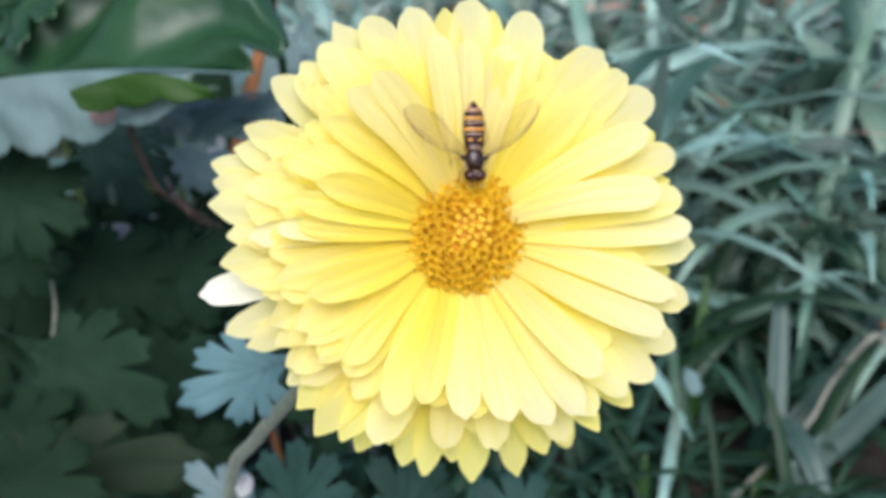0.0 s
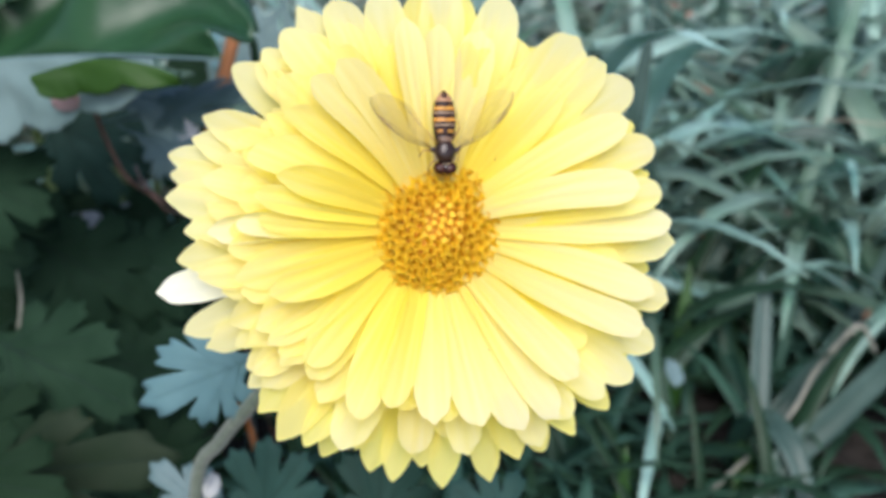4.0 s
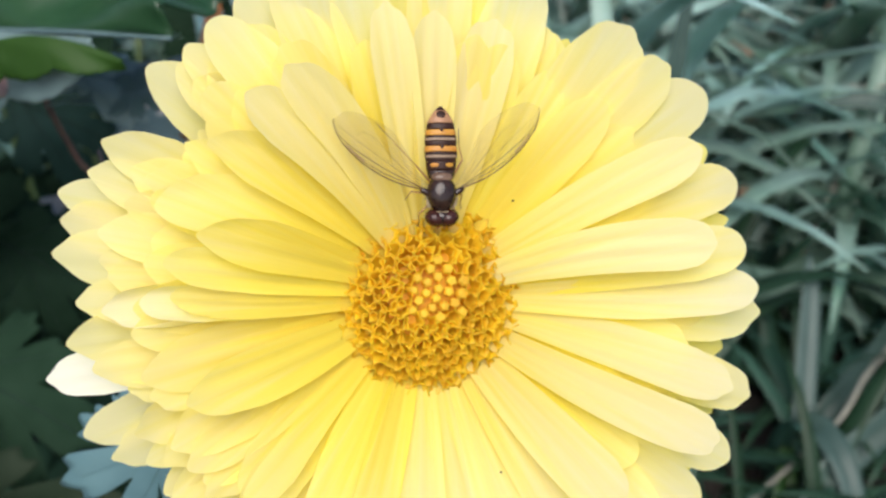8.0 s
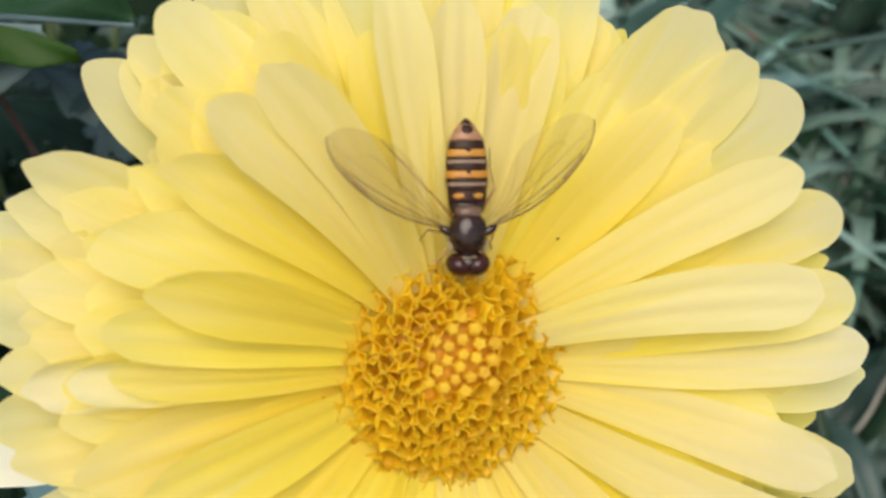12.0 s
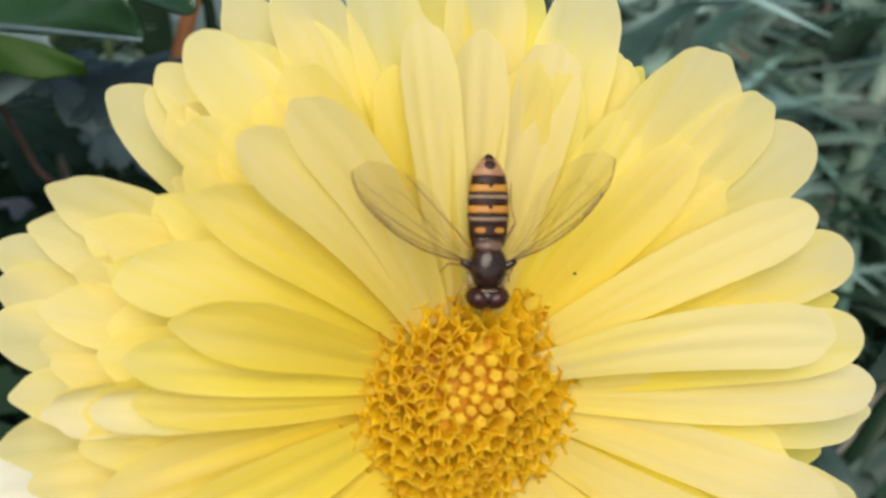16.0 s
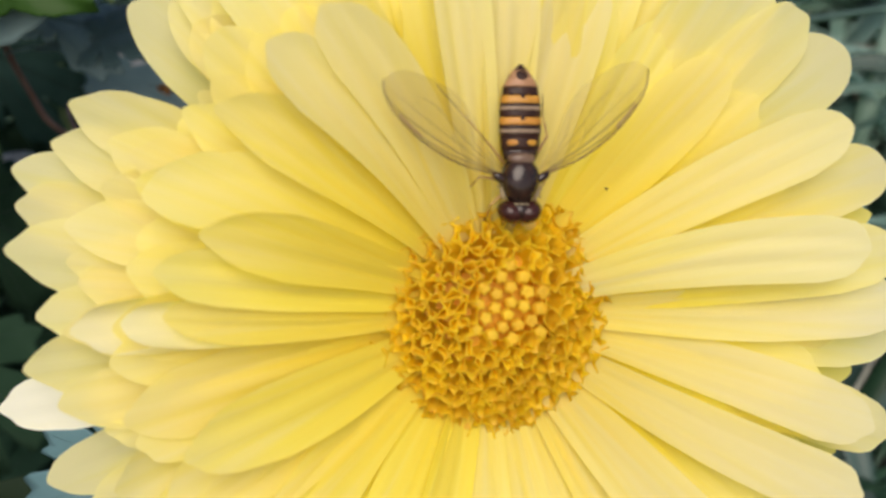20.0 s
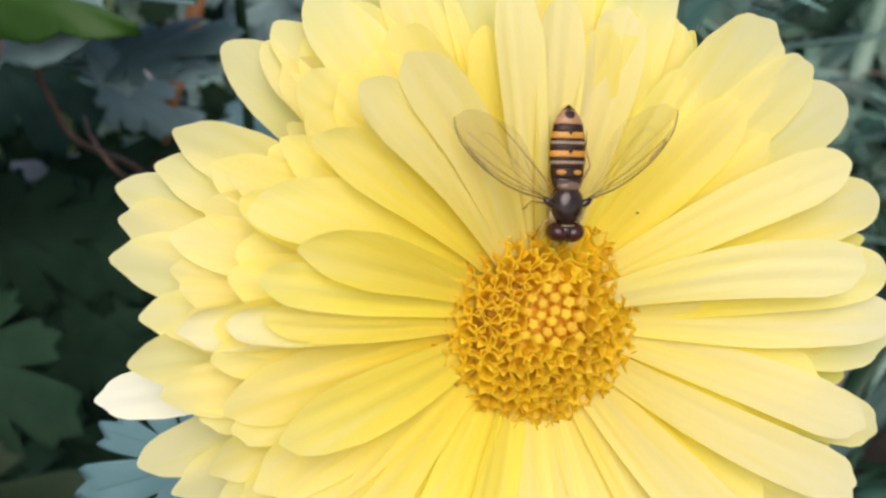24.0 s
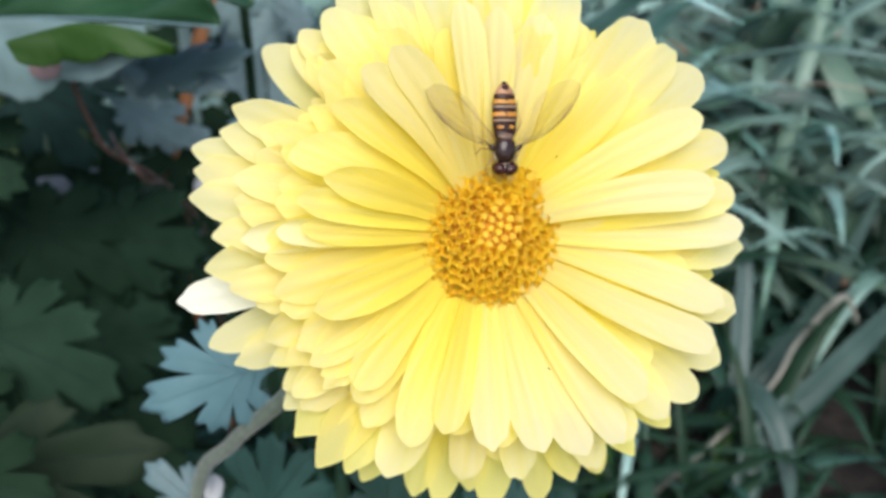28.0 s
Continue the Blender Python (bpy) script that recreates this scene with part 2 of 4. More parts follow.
FLY_BLACK = surface("fly_black_band", (0.022, 0.008, 0.005), (0.045, 0.018, 0.011), 1500, 0.4, 0, 0.0, 0.0, 0.3, 0.00003, None, 0.25)
FLY_ORANGE = surface("fly_orange_band", (0.46, 0.19, 0.020), (0.60, 0.275, 0.04), 1500, 0.4, 0, 0.0)
FLY_GREY = surface("fly_tan_line", (0.22, 0.14, 0.085), (0.34, 0.24, 0.16), 1500, 0.4, 0, 0.0)
FLY_TAN = surface("fly_tan_segment", (0.32, 0.15, 0.075), (0.44, 0.22, 0.12), 1500, 0.4, 0, 0.0)
FLY_EYE = surface("fly_eye", (0.030, 0.008, 0.006), (0.055, 0.018, 0.013), 6000, 0.14, 0, 0.0, 0.0, 0.3, 0.00002, None, 0.35)
FLY_LEG = surface("fly_leg", (0.30, 0.16, 0.04), (0.48, 0.28, 0.09), 1500, 0.4, 0, 0.0)
FLY_HAIR = surface("fly_pale_hair", (0.34, 0.26, 0.14), (0.52, 0.42, 0.26), 3000, 0.7, 0, 0.0)
FLY_VEIN = surface("wing_vein", (0.07, 0.035, 0.015), (0.14, 0.075, 0.03), 1500, 0.4, 0, 0.0)
FLY_STIGMA = surface("wing_stigma", (0.42, 0.29, 0.12), (0.52, 0.37, 0.17), 1500, 0.4, 0.5, 0.0)


def wing_material():
    m, nt, b = node_mat("wing_membrane")
    tr = nt.nodes.new("ShaderNodeBsdfTransparent")
    tr.inputs[0].default_value = (0.985, 0.975, 0.95, 1)
    tx = noise_tex(nt, 700, 2.0)
    col = ramp(nt, tx.outputs[0], [(0.3, (0.34, 0.28, 0.14)), (0.7, (0.46, 0.39, 0.22))])
    nt.links.new(col.outputs[0], b.inputs["Base Color"])
    b.inputs["Roughness"].default_value = 0.25
    bump(nt, b, tx.outputs[0], 0.3, 0.0001)
    mx = nt.nodes.new("ShaderNodeMixShader")
    mx.inputs[0].default_value = 0.075
    nt.links.new(tr.outputs[0], mx.inputs[1])
    nt.links.new(b.outputs[0], mx.inputs[2])
    nt.links.new(mx.outputs[0], nt.nodes["Material Output"].inputs[0])
    return m


WING = wing_material()


# ---- builders ----
def part(name, mesh, material, parent=None, label=""):
    """Links a mesh as one object under a thing or a part."""
    if material and not mesh.materials:
        mesh.materials.append(material)
    ob = new(name, mesh)
    ob.parent = parent
    if label:
        ob["label"] = label
    return ob


def thing(name, m, label, category, group="", kind=""):
    ob = new(name)
    ob.empty_display_size = 0.005
    ob.matrix_world = m
    return tagged(ob, label, category, group, kind)


def mesh_from(name, verts, faces, smooth=True):
    me = bpy.data.meshes.new(name)
    me.from_pydata([tuple(v) for v in verts], [], faces)
    if smooth:
        me.polygons.foreach_set("use_smooth", [True] * len(me.polygons))
    me.update()
    return me


def shell(grid, thick):
    """Closed thin sheet over a grid of points, as vertices and faces."""
    g = np.asarray(grid, float)
    m, n = g.shape[:2]
    du, dv = np.gradient(g, axis=0), np.gradient(g, axis=1)
    nor = np.cross(du, dv)
    nor /= np.linalg.norm(nor, axis=2, keepdims=True) + 1e-12
    low = g - nor * thick
    verts = np.concatenate([g.reshape(-1, 3), low.reshape(-1, 3)])
    faces, k = [], m * n
    for i in range(m - 1):
        for j in range(n - 1):
            a, b, c, d = i * n + j, (i + 1) * n + j, (i + 1) * n + j + 1, i * n + j + 1
            faces.append((a, b, c, d))
            faces.append((k + d, k + c, k + b, k + a))
    rim = [i * n for i in range(m)] + [(m - 1) * n + j for j in range(1, n)]
    rim += [i * n + n - 1 for i in range(m - 2, -1, -1)] + [j for j in range(n - 2, 0, -1)]
    for a, b in zip(rim, rim[1:] + rim[:1]):
        faces.append((b, a, k + a, k + b))
    return verts, faces


def tube(points, radii, sides=8):
    """Round rod along points, closed at both ends."""
    pts = [Vector(p) for p in points]
    verts, faces = [], []
    ref = Vector((0.13, 0.31, 0.94))
    for i, p in enumerate(pts):
        t = (pts[min(i + 1, len(pts) - 1)] - pts[max(i - 1, 0)]).normalized()
        a = t.cross(ref)
        if a.length < 0.1:
            a = t.cross(Vector((1, 0, 0)))
        a.normalize()
        b = t.cross(a)
        r = radii[i] if not isinstance(radii, (int, float)) else radii
        for s in range(sides):
            w = 2 * math.pi * s / sides
            verts.append(p + r * (math.cos(w) * a + math.sin(w) * b))
    for i in range(len(pts) - 1):
        for s in range(sides):
            q = (s + 1) % sides
            faces.append((i * sides + s, i * sides + q, (i + 1) * sides + q, (i + 1) * sides + s))
    faces.append(tuple(range(sides))[::-1])
    faces.append(tuple((len(pts) - 1) * sides + s for s in range(sides)))
    return verts, faces


def smooth_line(points, steps=6):
    """Catmull-Rom line through points."""
    p = [Vector(q) for q in points]
    p = [2 * p[0] - p[1], *p, 2 * p[-1] - p[-2]]
    out = []
    for i in range(1, len(p) - 2):
        for k in range(steps):
            t = k / steps
            out.append(0.5 * (2 * p[i] + (p[i + 1] - p[i - 1]) * t + (2 * p[i - 1] - 5 * p[i] + 4 * p[i + 1] - p[i + 2]) * t * t
                              + (3 * p[i] - p[i - 1] - 3 * p[i + 1] + p[i + 2]) * t ** 3))
    out.append(p[-2])
    return out


def ball(rx, ry, rz, seg=20, rings=12, power=1.0):
    """Rounded body with three half-axes."""
    verts, faces = [(0, 0, rz)], []
    for i in range(1, rings):
        a = math.pi * i / rings
        for s in range(seg):
            w = 2 * math.pi * s / seg
            r = math.sin(a) ** power
            verts.append((rx * r * math.cos(w), ry * r * math.sin(w), rz * math.cos(a)))
    verts.append((0, 0, -rz))
    for s in range(seg):
        faces.append((0, 1 + s, 1 + (s + 1) % seg))
    for i in range(rings - 2):
        for s in range(seg):
            a, b = 1 + i * seg + s, 1 + i * seg + (s + 1) % seg
            faces.append((a, a + seg, b + seg, b))
    last = len(verts) - 1
    for s in range(seg):
        faces.append((last, last - seg + (s + 1) % seg, last - seg + s))
    return verts, faces


# ---- the flower ----
def petal_mesh(row, base_z, arch, cup, roll, rng, fold=0.0):
    """One ray floret: angle at its foot and at its tip, reach, height of the tip and width, millimetres in, metres out."""
    foot, tip, reach, tip_z, width = row
    m, n, r0 = 22, 15, 5.6
    a, b = radians(foot), radians(tip)
    p0 = np.array((r0 * math.cos(a), r0 * math.sin(a), base_z))
    p2 = np.array((reach * math.cos(b), reach * math.sin(b), tip_z))
    run = 0.55 * (reach - r0)
    p1 = np.array(((r0 + run) * math.cos(a), (r0 + run) * math.sin(a), base_z + 0.5 * (tip_z - base_z) + arch * 2))
    length = float(np.linalg.norm(p1 - p0) + np.linalg.norm(p2 - p1))
    west = math.cos(b) < -0.45
    point = 1.0 if base_z < -3.7 or math.cos(b) < -0.75 else 0.0
    blunt, power = rng.uniform(0.50, 0.72) * (1 + 0.5 * point) * width / length, rng.uniform(1.8, 2.6) - 0.4 * point
    teeth, phase = rng.choice((0.05, 0.12, 0.2, 0.3)) / length, rng.uniform(-0.6, 0.6)
    groove, twist, curl = rng.uniform(0.10, 0.24), rng.uniform(-0.12, 0.12), rng.uniform(-0.7, 0.5) + 0.5 * west
    wave, lean = rng.uniform(0.1, 0.28), rng.uniform(-0.12, 0.12)
    grid = np.zeros((m, n, 3))
    for j in range(n):
        v = 2 * j / (n - 1) - 1
        end = 1 - blunt * 1.5 * (1 - math.sqrt(max(0.0, 1 - min(1.0, abs(v + lean * (1 - v * v))) ** power)))
        end += teeth * (math.cos(7.5 * v + phase) - 1) * (1 - v * v)
        for i in range(m):
            s = (1 - (1 - i / (m - 1)) ** 1.5) * end
            p = (1 - s) ** 2 * p0 + 2 * s * (1 - s) * p1 + s * s * p2
            t = (1 - s) * (p1 - p0) + s * (p2 - p1)
            t /= np.linalg.norm(t)
            side = np.array((t[1], -t[0], 0.0))
            side /= np.linalg.norm(side)
            up = np.cross(side, t)
            turn = roll + twist * s
            side, up = side * math.cos(turn) + up * math.sin(turn), up * math.cos(turn) - side * math.sin(turn)
            half = 0.5 * width * (0.46 + 0.54 * math.sin(0.5 * math.pi * min(1.0, s / 0.74)) - 0.06 * max(0.0, s - 0.8) / 0.2)
            half *= 1 + 0.06 * noise.noise((s * 3 + tip, 1.7 * (v > 0), reach))
            bow = cup * ((0.55 + 0.95 * s) if west else (1.25 - 0.75 * s))
            x, z = v * half, bow * v * v * half
            if fold:
                w = v * fold
                x, z = half * math.sin(w) / fold, half * (1 - math.cos(w)) / fold
            belly = math.sin(math.pi * min(1.0, s * 0.96 + 0.02)) ** 0.6
            z -= groove * belly * (math.exp(-((v - 0.36) / 0.17) ** 2) + math.exp(-((v + 0.34) / 0.17) ** 2))
            z += wave * noise.noise((reach * 3 + s * 2.6, v * 0.9, tip)) + curl * max(0.0, s - 0.72) ** 2 * 9
            q = p + side * x + up * z
            grid[i, j] = (q[0] - 0.45, q[1] - 0.8, q[2])
    flat = grid.reshape(-1, 3) * MM
    faces = [(i * n + k, (i + 1) * n + k, (i + 1) * n + k + 1, i * n + k + 1) for i in range(m - 1) for k in range(n - 1)]
    return mesh_from("petal", flat, faces)


# each petal: angle at its foot, angle at its tip, reach from the disc's middle, height of the tip, width
UPPER_EAST = [(33, 29.2, 28, 4.6, 4.7), (-2, 1.4, 31.5, 2.4, 4.5), (-14, -17.7, 30.1, 2.5, 4.7), (-33, -27.1, 29.3, 5.0, 4.5), (-52, -48.7, 25.6, 5.6, 5.6),
              (-62, -59.8, 28.8, 4, 4.5), (-74, -69.1, 28, 3.6, 5.0), (-84, -80.2, 25.9, 3.6, 4.7), (-96, -93.3, 25.1, 3.5, 4.7)]
UPPER_WEST = [(-108, -107.1, 23.9, 3, 4.3), (-122, -113.9, 26.5, 2.2, 4.9), (-141, -133.1, 24.3, 1.5, 4.9), (-156, -158.9, 23.7, 3.6, 5.2), (-178, 179, 23.3, 3.0, 3.1),
              (171, 172.3, 24.1, 4.2, 3.8), (160, 164.9, 21.9, 4.6, 4.5), (146, 161.6, 25.8, 3.6, 5.6), (134, 146.7, 24.3, 4.1, 5.4), (125, 134.7, 24.4, 5.2, 4.6),
              (115, 124.5, 24.2, 5.8, 4.6), (101, 100.3, 26.9, 3.0, 4.0), (91, 90.5, 26, 1.6, 4.3), (79, 76.8, 26.5, 0.6, 5.2)]
MIDDLE_EAST = [(55, 52.6, 31.8, 1.1, 7.4), (46, 44.1, 31.6, 1.3, 5.8), (40, 36.5, 33.4, 0.2, 6.8), (25, 20.3, 31.1, 2.6, 5.6), (10, 8.9, 30, 3.4, 5.4),
               (-5, -3.6, 33.5, -0.8, 5.6), (-16, -17.6, 33.3, -0.3, 5.2), (-30, -29, 33.9, 0, 5), (-40, -38.2, 33.3, 0, 5.2), (-46, -45.6, 31.5, 1, 5.4),
               (-55, -55.4, 30.8, 0, 5.2), (-64, -63.7, 32.6, -3, 5), (-82, -82, 30.4, -2.5, 5.4), (63, 63, 28.5, -3.5, 5)]
MIDDLE_WEST = [(-96, -96.1, 29.7, -2.5, 5.6), (-112, -113.8, 31.3, -3, 6), (-124, -124.8, 27.2, -1, 4.8), (-140, -142.4, 26.1, 0.6, 4.6), (-150, -148.1, 28.4, -2, 5.6),
               (-165, -168.2, 31.1, -3, 5.2), (165, 168.2, 30.6, -3, 5.6), (152, 157.5, 27.7, 0, 5.2), (131, 138.5, 27.5, 0, 5),
               (122, 129.8, 31.7, 0, 5.6), (112, 114.4, 32.4, -2, 6.2), (103, 103.4, 32.2, -2, 6), (88, 87.3, 33.5, -3, 6), (72, 72.4, 32.8, -2, 6.8)]
LOWER_EAST = [(95, 94.5, 31.8, -3, 5.2), (82, 81.6, 32, -3, 4.8), (-76, -76, 35.6, -7, 4.6), (-86, -86.7, 35.3, -8, 5.6), (-69, -69.4, 33.2, -5, 5.2), (-63, -62.9, 33.8, -4, 5),
              (-56, -56, 33.9, -3, 5.2), (-46, -45.6, 34.4, -3, 5.2), (-33, -33, 32, -3, 5), (-22, -22, 32, -4, 5), (-10, -10, 31, -3, 5), (4, 4, 30.5, 0, 5),
              (14, 14, 30, 1, 5), (27, 27, 31, -1, 5.4), (48, 48, 31, -2, 5.4), (60, 60, 29, -4.5, 5)]
LOWER_WEST = [(137, 140.3, 33.9, -8.2, 7.4), (131, 137.5, 31.5, -5, 6.0), (129, 134, 32.1, -4, 5.2), (120, 121.2, 34.4, -5, 5.6), (152, 154, 33.2, -5.2, 5.2), (157, 159.4, 33.2, -7, 5.4),
              (162, 163.9, 35.6, -9.5, 5), (167, 167.9, 34.8, -9, 5.4), (173, 173.1, 34.7, -8.6, 6.4), (180, 181.2, 32.1, -6, 5.6), (-173, -172.7, 33.2, -6, 6.2),
              (-158, -156.8, 34.9, -11.2, 4.8), (-151, -152.3, 33.4, -9, 4.8), (-143, -143.1, 30.2, -5, 5.2), (-139, -139.8, 31.6, -6, 4.8)]
LOWER_SOUTH = [(-133, -133.6, 33, -6, 5.6), (-126, -127.1, 34.1, -5, 6.2), (-120, -120.8, 32.9, -5, 4.8), (-115, -115.5, 33.6, -8, 5.2), (-104, -104.4, 33.3, -8, 5),
               (-98, -98.6, 34.2, -8, 5.2), (-92, -92, 32, -7, 5.2), (-109, -109, 31, -7, 5)]


def build_flower():
    rng = random.Random(4)
    plant = thing("chrysanthemum", HEAD, "pale-yellow chrysanthemum in full bloom with a golden disc", "flower")
    head = part("flower_head", mesh_from("flower_head", *ball(7.4 * MM, 7.4 * MM, 3.2 * MM, 28, 12)), THROAT, plant, "golden disc floor under the florets")
    for v in head.data.vertices:
        v.co += Vector((-0.45, -0.8, -3.9)) * MM
    for rows, z0, arch, cups, tilt in ((UPPER_EAST, -1.9, 0.5, (0.0, 0.28), 0.10), (UPPER_WEST, -1.9, 0.7, (0.05, 0.38), 0.18), (MIDDLE_EAST, -2.9, 0.3, (-0.10, 0.12), 0.12),
                                       (MIDDLE_WEST, -3.0, 0.4, (-0.05, 0.2), 0.20), (LOWER_EAST, -4.0, 0.5, (-0.10, 0.10), 0.12), (LOWER_WEST, -4.0, 0.6, (-0.05, 0.2), 0.20),
                                       (LOWER_SOUTH, -4.2, 0.6, (-0.05, 0.15), 0.12)):
        for row in rows:
            drop = max(0.0, -row[3] - 2)
            c, h = math.cos(radians(row[1])), math.sin(radians(row[1]))
            lift = 0.8 * h if z0 > -2 else 0.4 * h   # those nearer the top lie over their neighbours
            me = petal_mesh(row, z0 + lift - 0.10 * drop, arch + 0.10 * drop, rng.uniform(*cups), rng.uniform(-tilt, tilt) + (0.13 if z0 > -2 else 0.05) * c, rng)
            # upper petals get the lit cream, lower ones the yellow with shade in it
            part("petal", me, PETAL_LIT if rows is UPPER_EAST or (rows is UPPER_WEST and h > 0.6) else PETAL_SHADED if rows in (LOWER_EAST, LOWER_SOUTH) else PETAL, head)
    # this petal's bright lighting comes from its whiter colour
    part("petal", petal_mesh((19, 10.4, 25.7, 6.3, 5.0), -0.9, 0.9, 0.06, -0.16, rng), PETAL_HIGHLIGHT, head, "almost white petal")
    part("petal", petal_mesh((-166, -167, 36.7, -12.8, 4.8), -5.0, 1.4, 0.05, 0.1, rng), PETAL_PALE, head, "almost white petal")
    # two petals on the sunken side are rolled into quills, their highlight painted in near-white
    for row in ((-179, 179.8, 25.8, 2.9, 4.2), (178, -178, 29.3, -0.6, 5.0)):
        part("petal", petal_mesh(row, -2.6, 0.5, 0.0, 0.1, rng, 1.25), PETAL_HIGHLIGHT, head, "petal rolled into a quill")
    # the sunken side is packed with shorter petals, tier on tier
    for k in range(34):
        angle = 118 + 3.3 * k + rng.uniform(-2, 2)
        tier = k % 2
        reach = (26.2 if tier else 29.6) + rng.uniform(-1.2, 1.0)
        if 141 < angle < 151:
            reach = min(reach, 26.0)
        row = (angle - 3 * (angle < 170), angle, reach, (0.4 if tier else -3.2) + rng.uniform(-0.8, 0.8), rng.uniform(4.8, 5.8))
        part("petal", petal_mesh(row, -2.5 if tier else -3.4, 0.5, rng.uniform(0.0, 0.25), rng.uniform(-0.22, 0.22), rng), PETAL, head)
    for k in range(22):
        angle = -112 + 10.2 * k + rng.uniform(-3, 3)
        row = (angle, angle, rng.uniform(23, 26), 1.0 + rng.uniform(-0.8, 0.6), rng.uniform(4.6, 5.4))
        part("petal", petal_mesh(row, -2.5 + 0.4 * math.sin(radians(angle)), 0.3, rng.uniform(0.0, 0.15), rng.uniform(-0.1, 0.1), rng), PETAL, head)
    # short filling petals of the layers between
    for k in range(40):
        angle = k * 9 + rng.uniform(-3, 3)
        if 139 < angle < 152:
            continue
        west = max(0.0, -math.cos(radians(angle)))
        row = (angle, angle + rng.uniform(-3, 3), rng.uniform(25, 29), -3.4 + 2.4 * math.cos(radians(angle)) + rng.uniform(-1, 0.4), rng.uniform(4.8, 6.0))
        part("petal", petal_mesh(row, -4.2, 0.4, rng.uniform(0, 0.15), rng.uniform(-0.1, 0.1) * (1 + west), rng), PETAL, head)
    build_disc(head, rng)
    for x, y, z in ((5.6, -16.9, 1.6), (7.2, 8.1, 0.1)):
        speck = mesh_from("speck", *ball(0.13 * MM, 0.09 * MM, 0.07 * MM, 8, 6))
        ob = part("speck", speck, FLY_DARK, head, "tiny dark speck on a petal")
        ob.location = Vector((x, y, z)) * MM
    # green cup below the petals
    cup = mesh_from("calyx", *ball(8.5 * MM, 8.5 * MM, 4.5 * MM, 24, 10))
    for v in cup.vertices:
        v.co += Vector((-0.45, -0.8, -8.0)) * MM
    part("calyx", cup, CALYX, plant)
    # stem, bent away to the lower left and down to the soil
    inv = HEAD.inverted()
    run = [at(-2, -1, -9), at(-12, -9, -18), at(-26.5, -23.5, -28), at(-37, -34, -45), at(-45.1, -46.5, -62)]
    foot = Vector((-0.052, 0.045, 0.0))
    run += [run[-1].lerp(foot, 0.5) + Vector((-0.004, 0, 0.01)), foot - Vector((0, 0, 0.01))]
    line = [inv @ p for p in smooth_line(run, 6)]
    part("stem", mesh_from("stem", *tube(line, [0.00125] * (len(line) - 8) + [0.0016] * 8, 12)), STEM, plant, "grey-green bent stem")
    return plant


def build_disc(head, rng):
    """Tube florets in a spiral: closed buds in the middle, open tubes round them."""
    buds = []
    for lobe in range(2):
        verts, faces = ball(0.40 * MM, 0.40 * MM, 0.62 * MM, 10, 7)
        out = []
        for x, y, z in verts:
            a = math.atan2(y, x)
            k = 1 + (0.15 + 0.05 * lobe) * math.cos(5 * a) * (z > 0)
            out.append((x * k, y * k, z if z < 0.4 * MM else 0.4 * MM + (z - 0.4 * MM) * (0.1 - 0.5 * lobe)))
        buds.append(mesh_from("floret_bud", out, faces))
    opens = []
    for kind in range(3):
        verts, faces = [], []
        sides, prof = 15, [(0.26, -1.5), (0.33, -0.4), (0.44, 0.08), (0.56, 0.34), (0.60, 0.42), (0.53, 0.40), (0.44, 0.08), (0.34, -0.55), (0.05, -0.9)]
        for r, z in prof:
            for s in range(sides):
                w = 2 * math.pi * s / sides
                flare = max(0, (z + 0.1) / 0.5)
                k = 1 + 0.20 * flare * math.cos(5 * w + kind)
                lift = 0.15 * flare * math.cos(5 * w + kind) * (1 if kind != 1 else -0.6)
                verts.append((r * k * math.cos(w) * MM, r * k * math.sin(w) * MM, (z + lift) * MM))
        for i in range(len(prof) - 1):
            for s in range(sides):
                q = (s + 1) % sides
                faces.append((i * sides + s, i * sides + q, (i + 1) * sides + q, (i + 1) * sides + s))
        opens.append(mesh_from("floret", verts, faces))
    count = 172
    for k in range(count):
        a = k * 2.39996
        r = 8.7 * ((k + 0.5) / count) ** 0.54
        x, y = r * math.cos(a), r * math.sin(a)
        z = 0.25 - 2.1 * (r / 8.7) ** 2.4
        lean = 46 * (r / 8.7) ** 1.4
        closed = math.hypot(x - 0.7, y - 0.5) < 2.75 + rng.uniform(-0.3, 0.5)
        me = rng.choice(buds) if closed else rng.choice(opens)
        ob = part("floret", me, BUD if closed else FLORET, head)
        size = (1.12 + 0.24 * r / 3) if closed else rng.uniform(1.36, 1.68)
        tilt = Matrix.Rotation(radians(lean + rng.uniform(-9, 9)), 4, Vector((-math.sin(a), math.cos(a), 0)))
        ob.matrix_basis = (Matrix.Translation(Vector((x - 0.6, y - 0.9, z + rng.uniform(-0.12, 0.15))) * MM) @ tilt
                           @ Matrix.Rotation(rng.uniform(0, 6.28), 4, "Z") @ Matrix.Scale(size, 4))


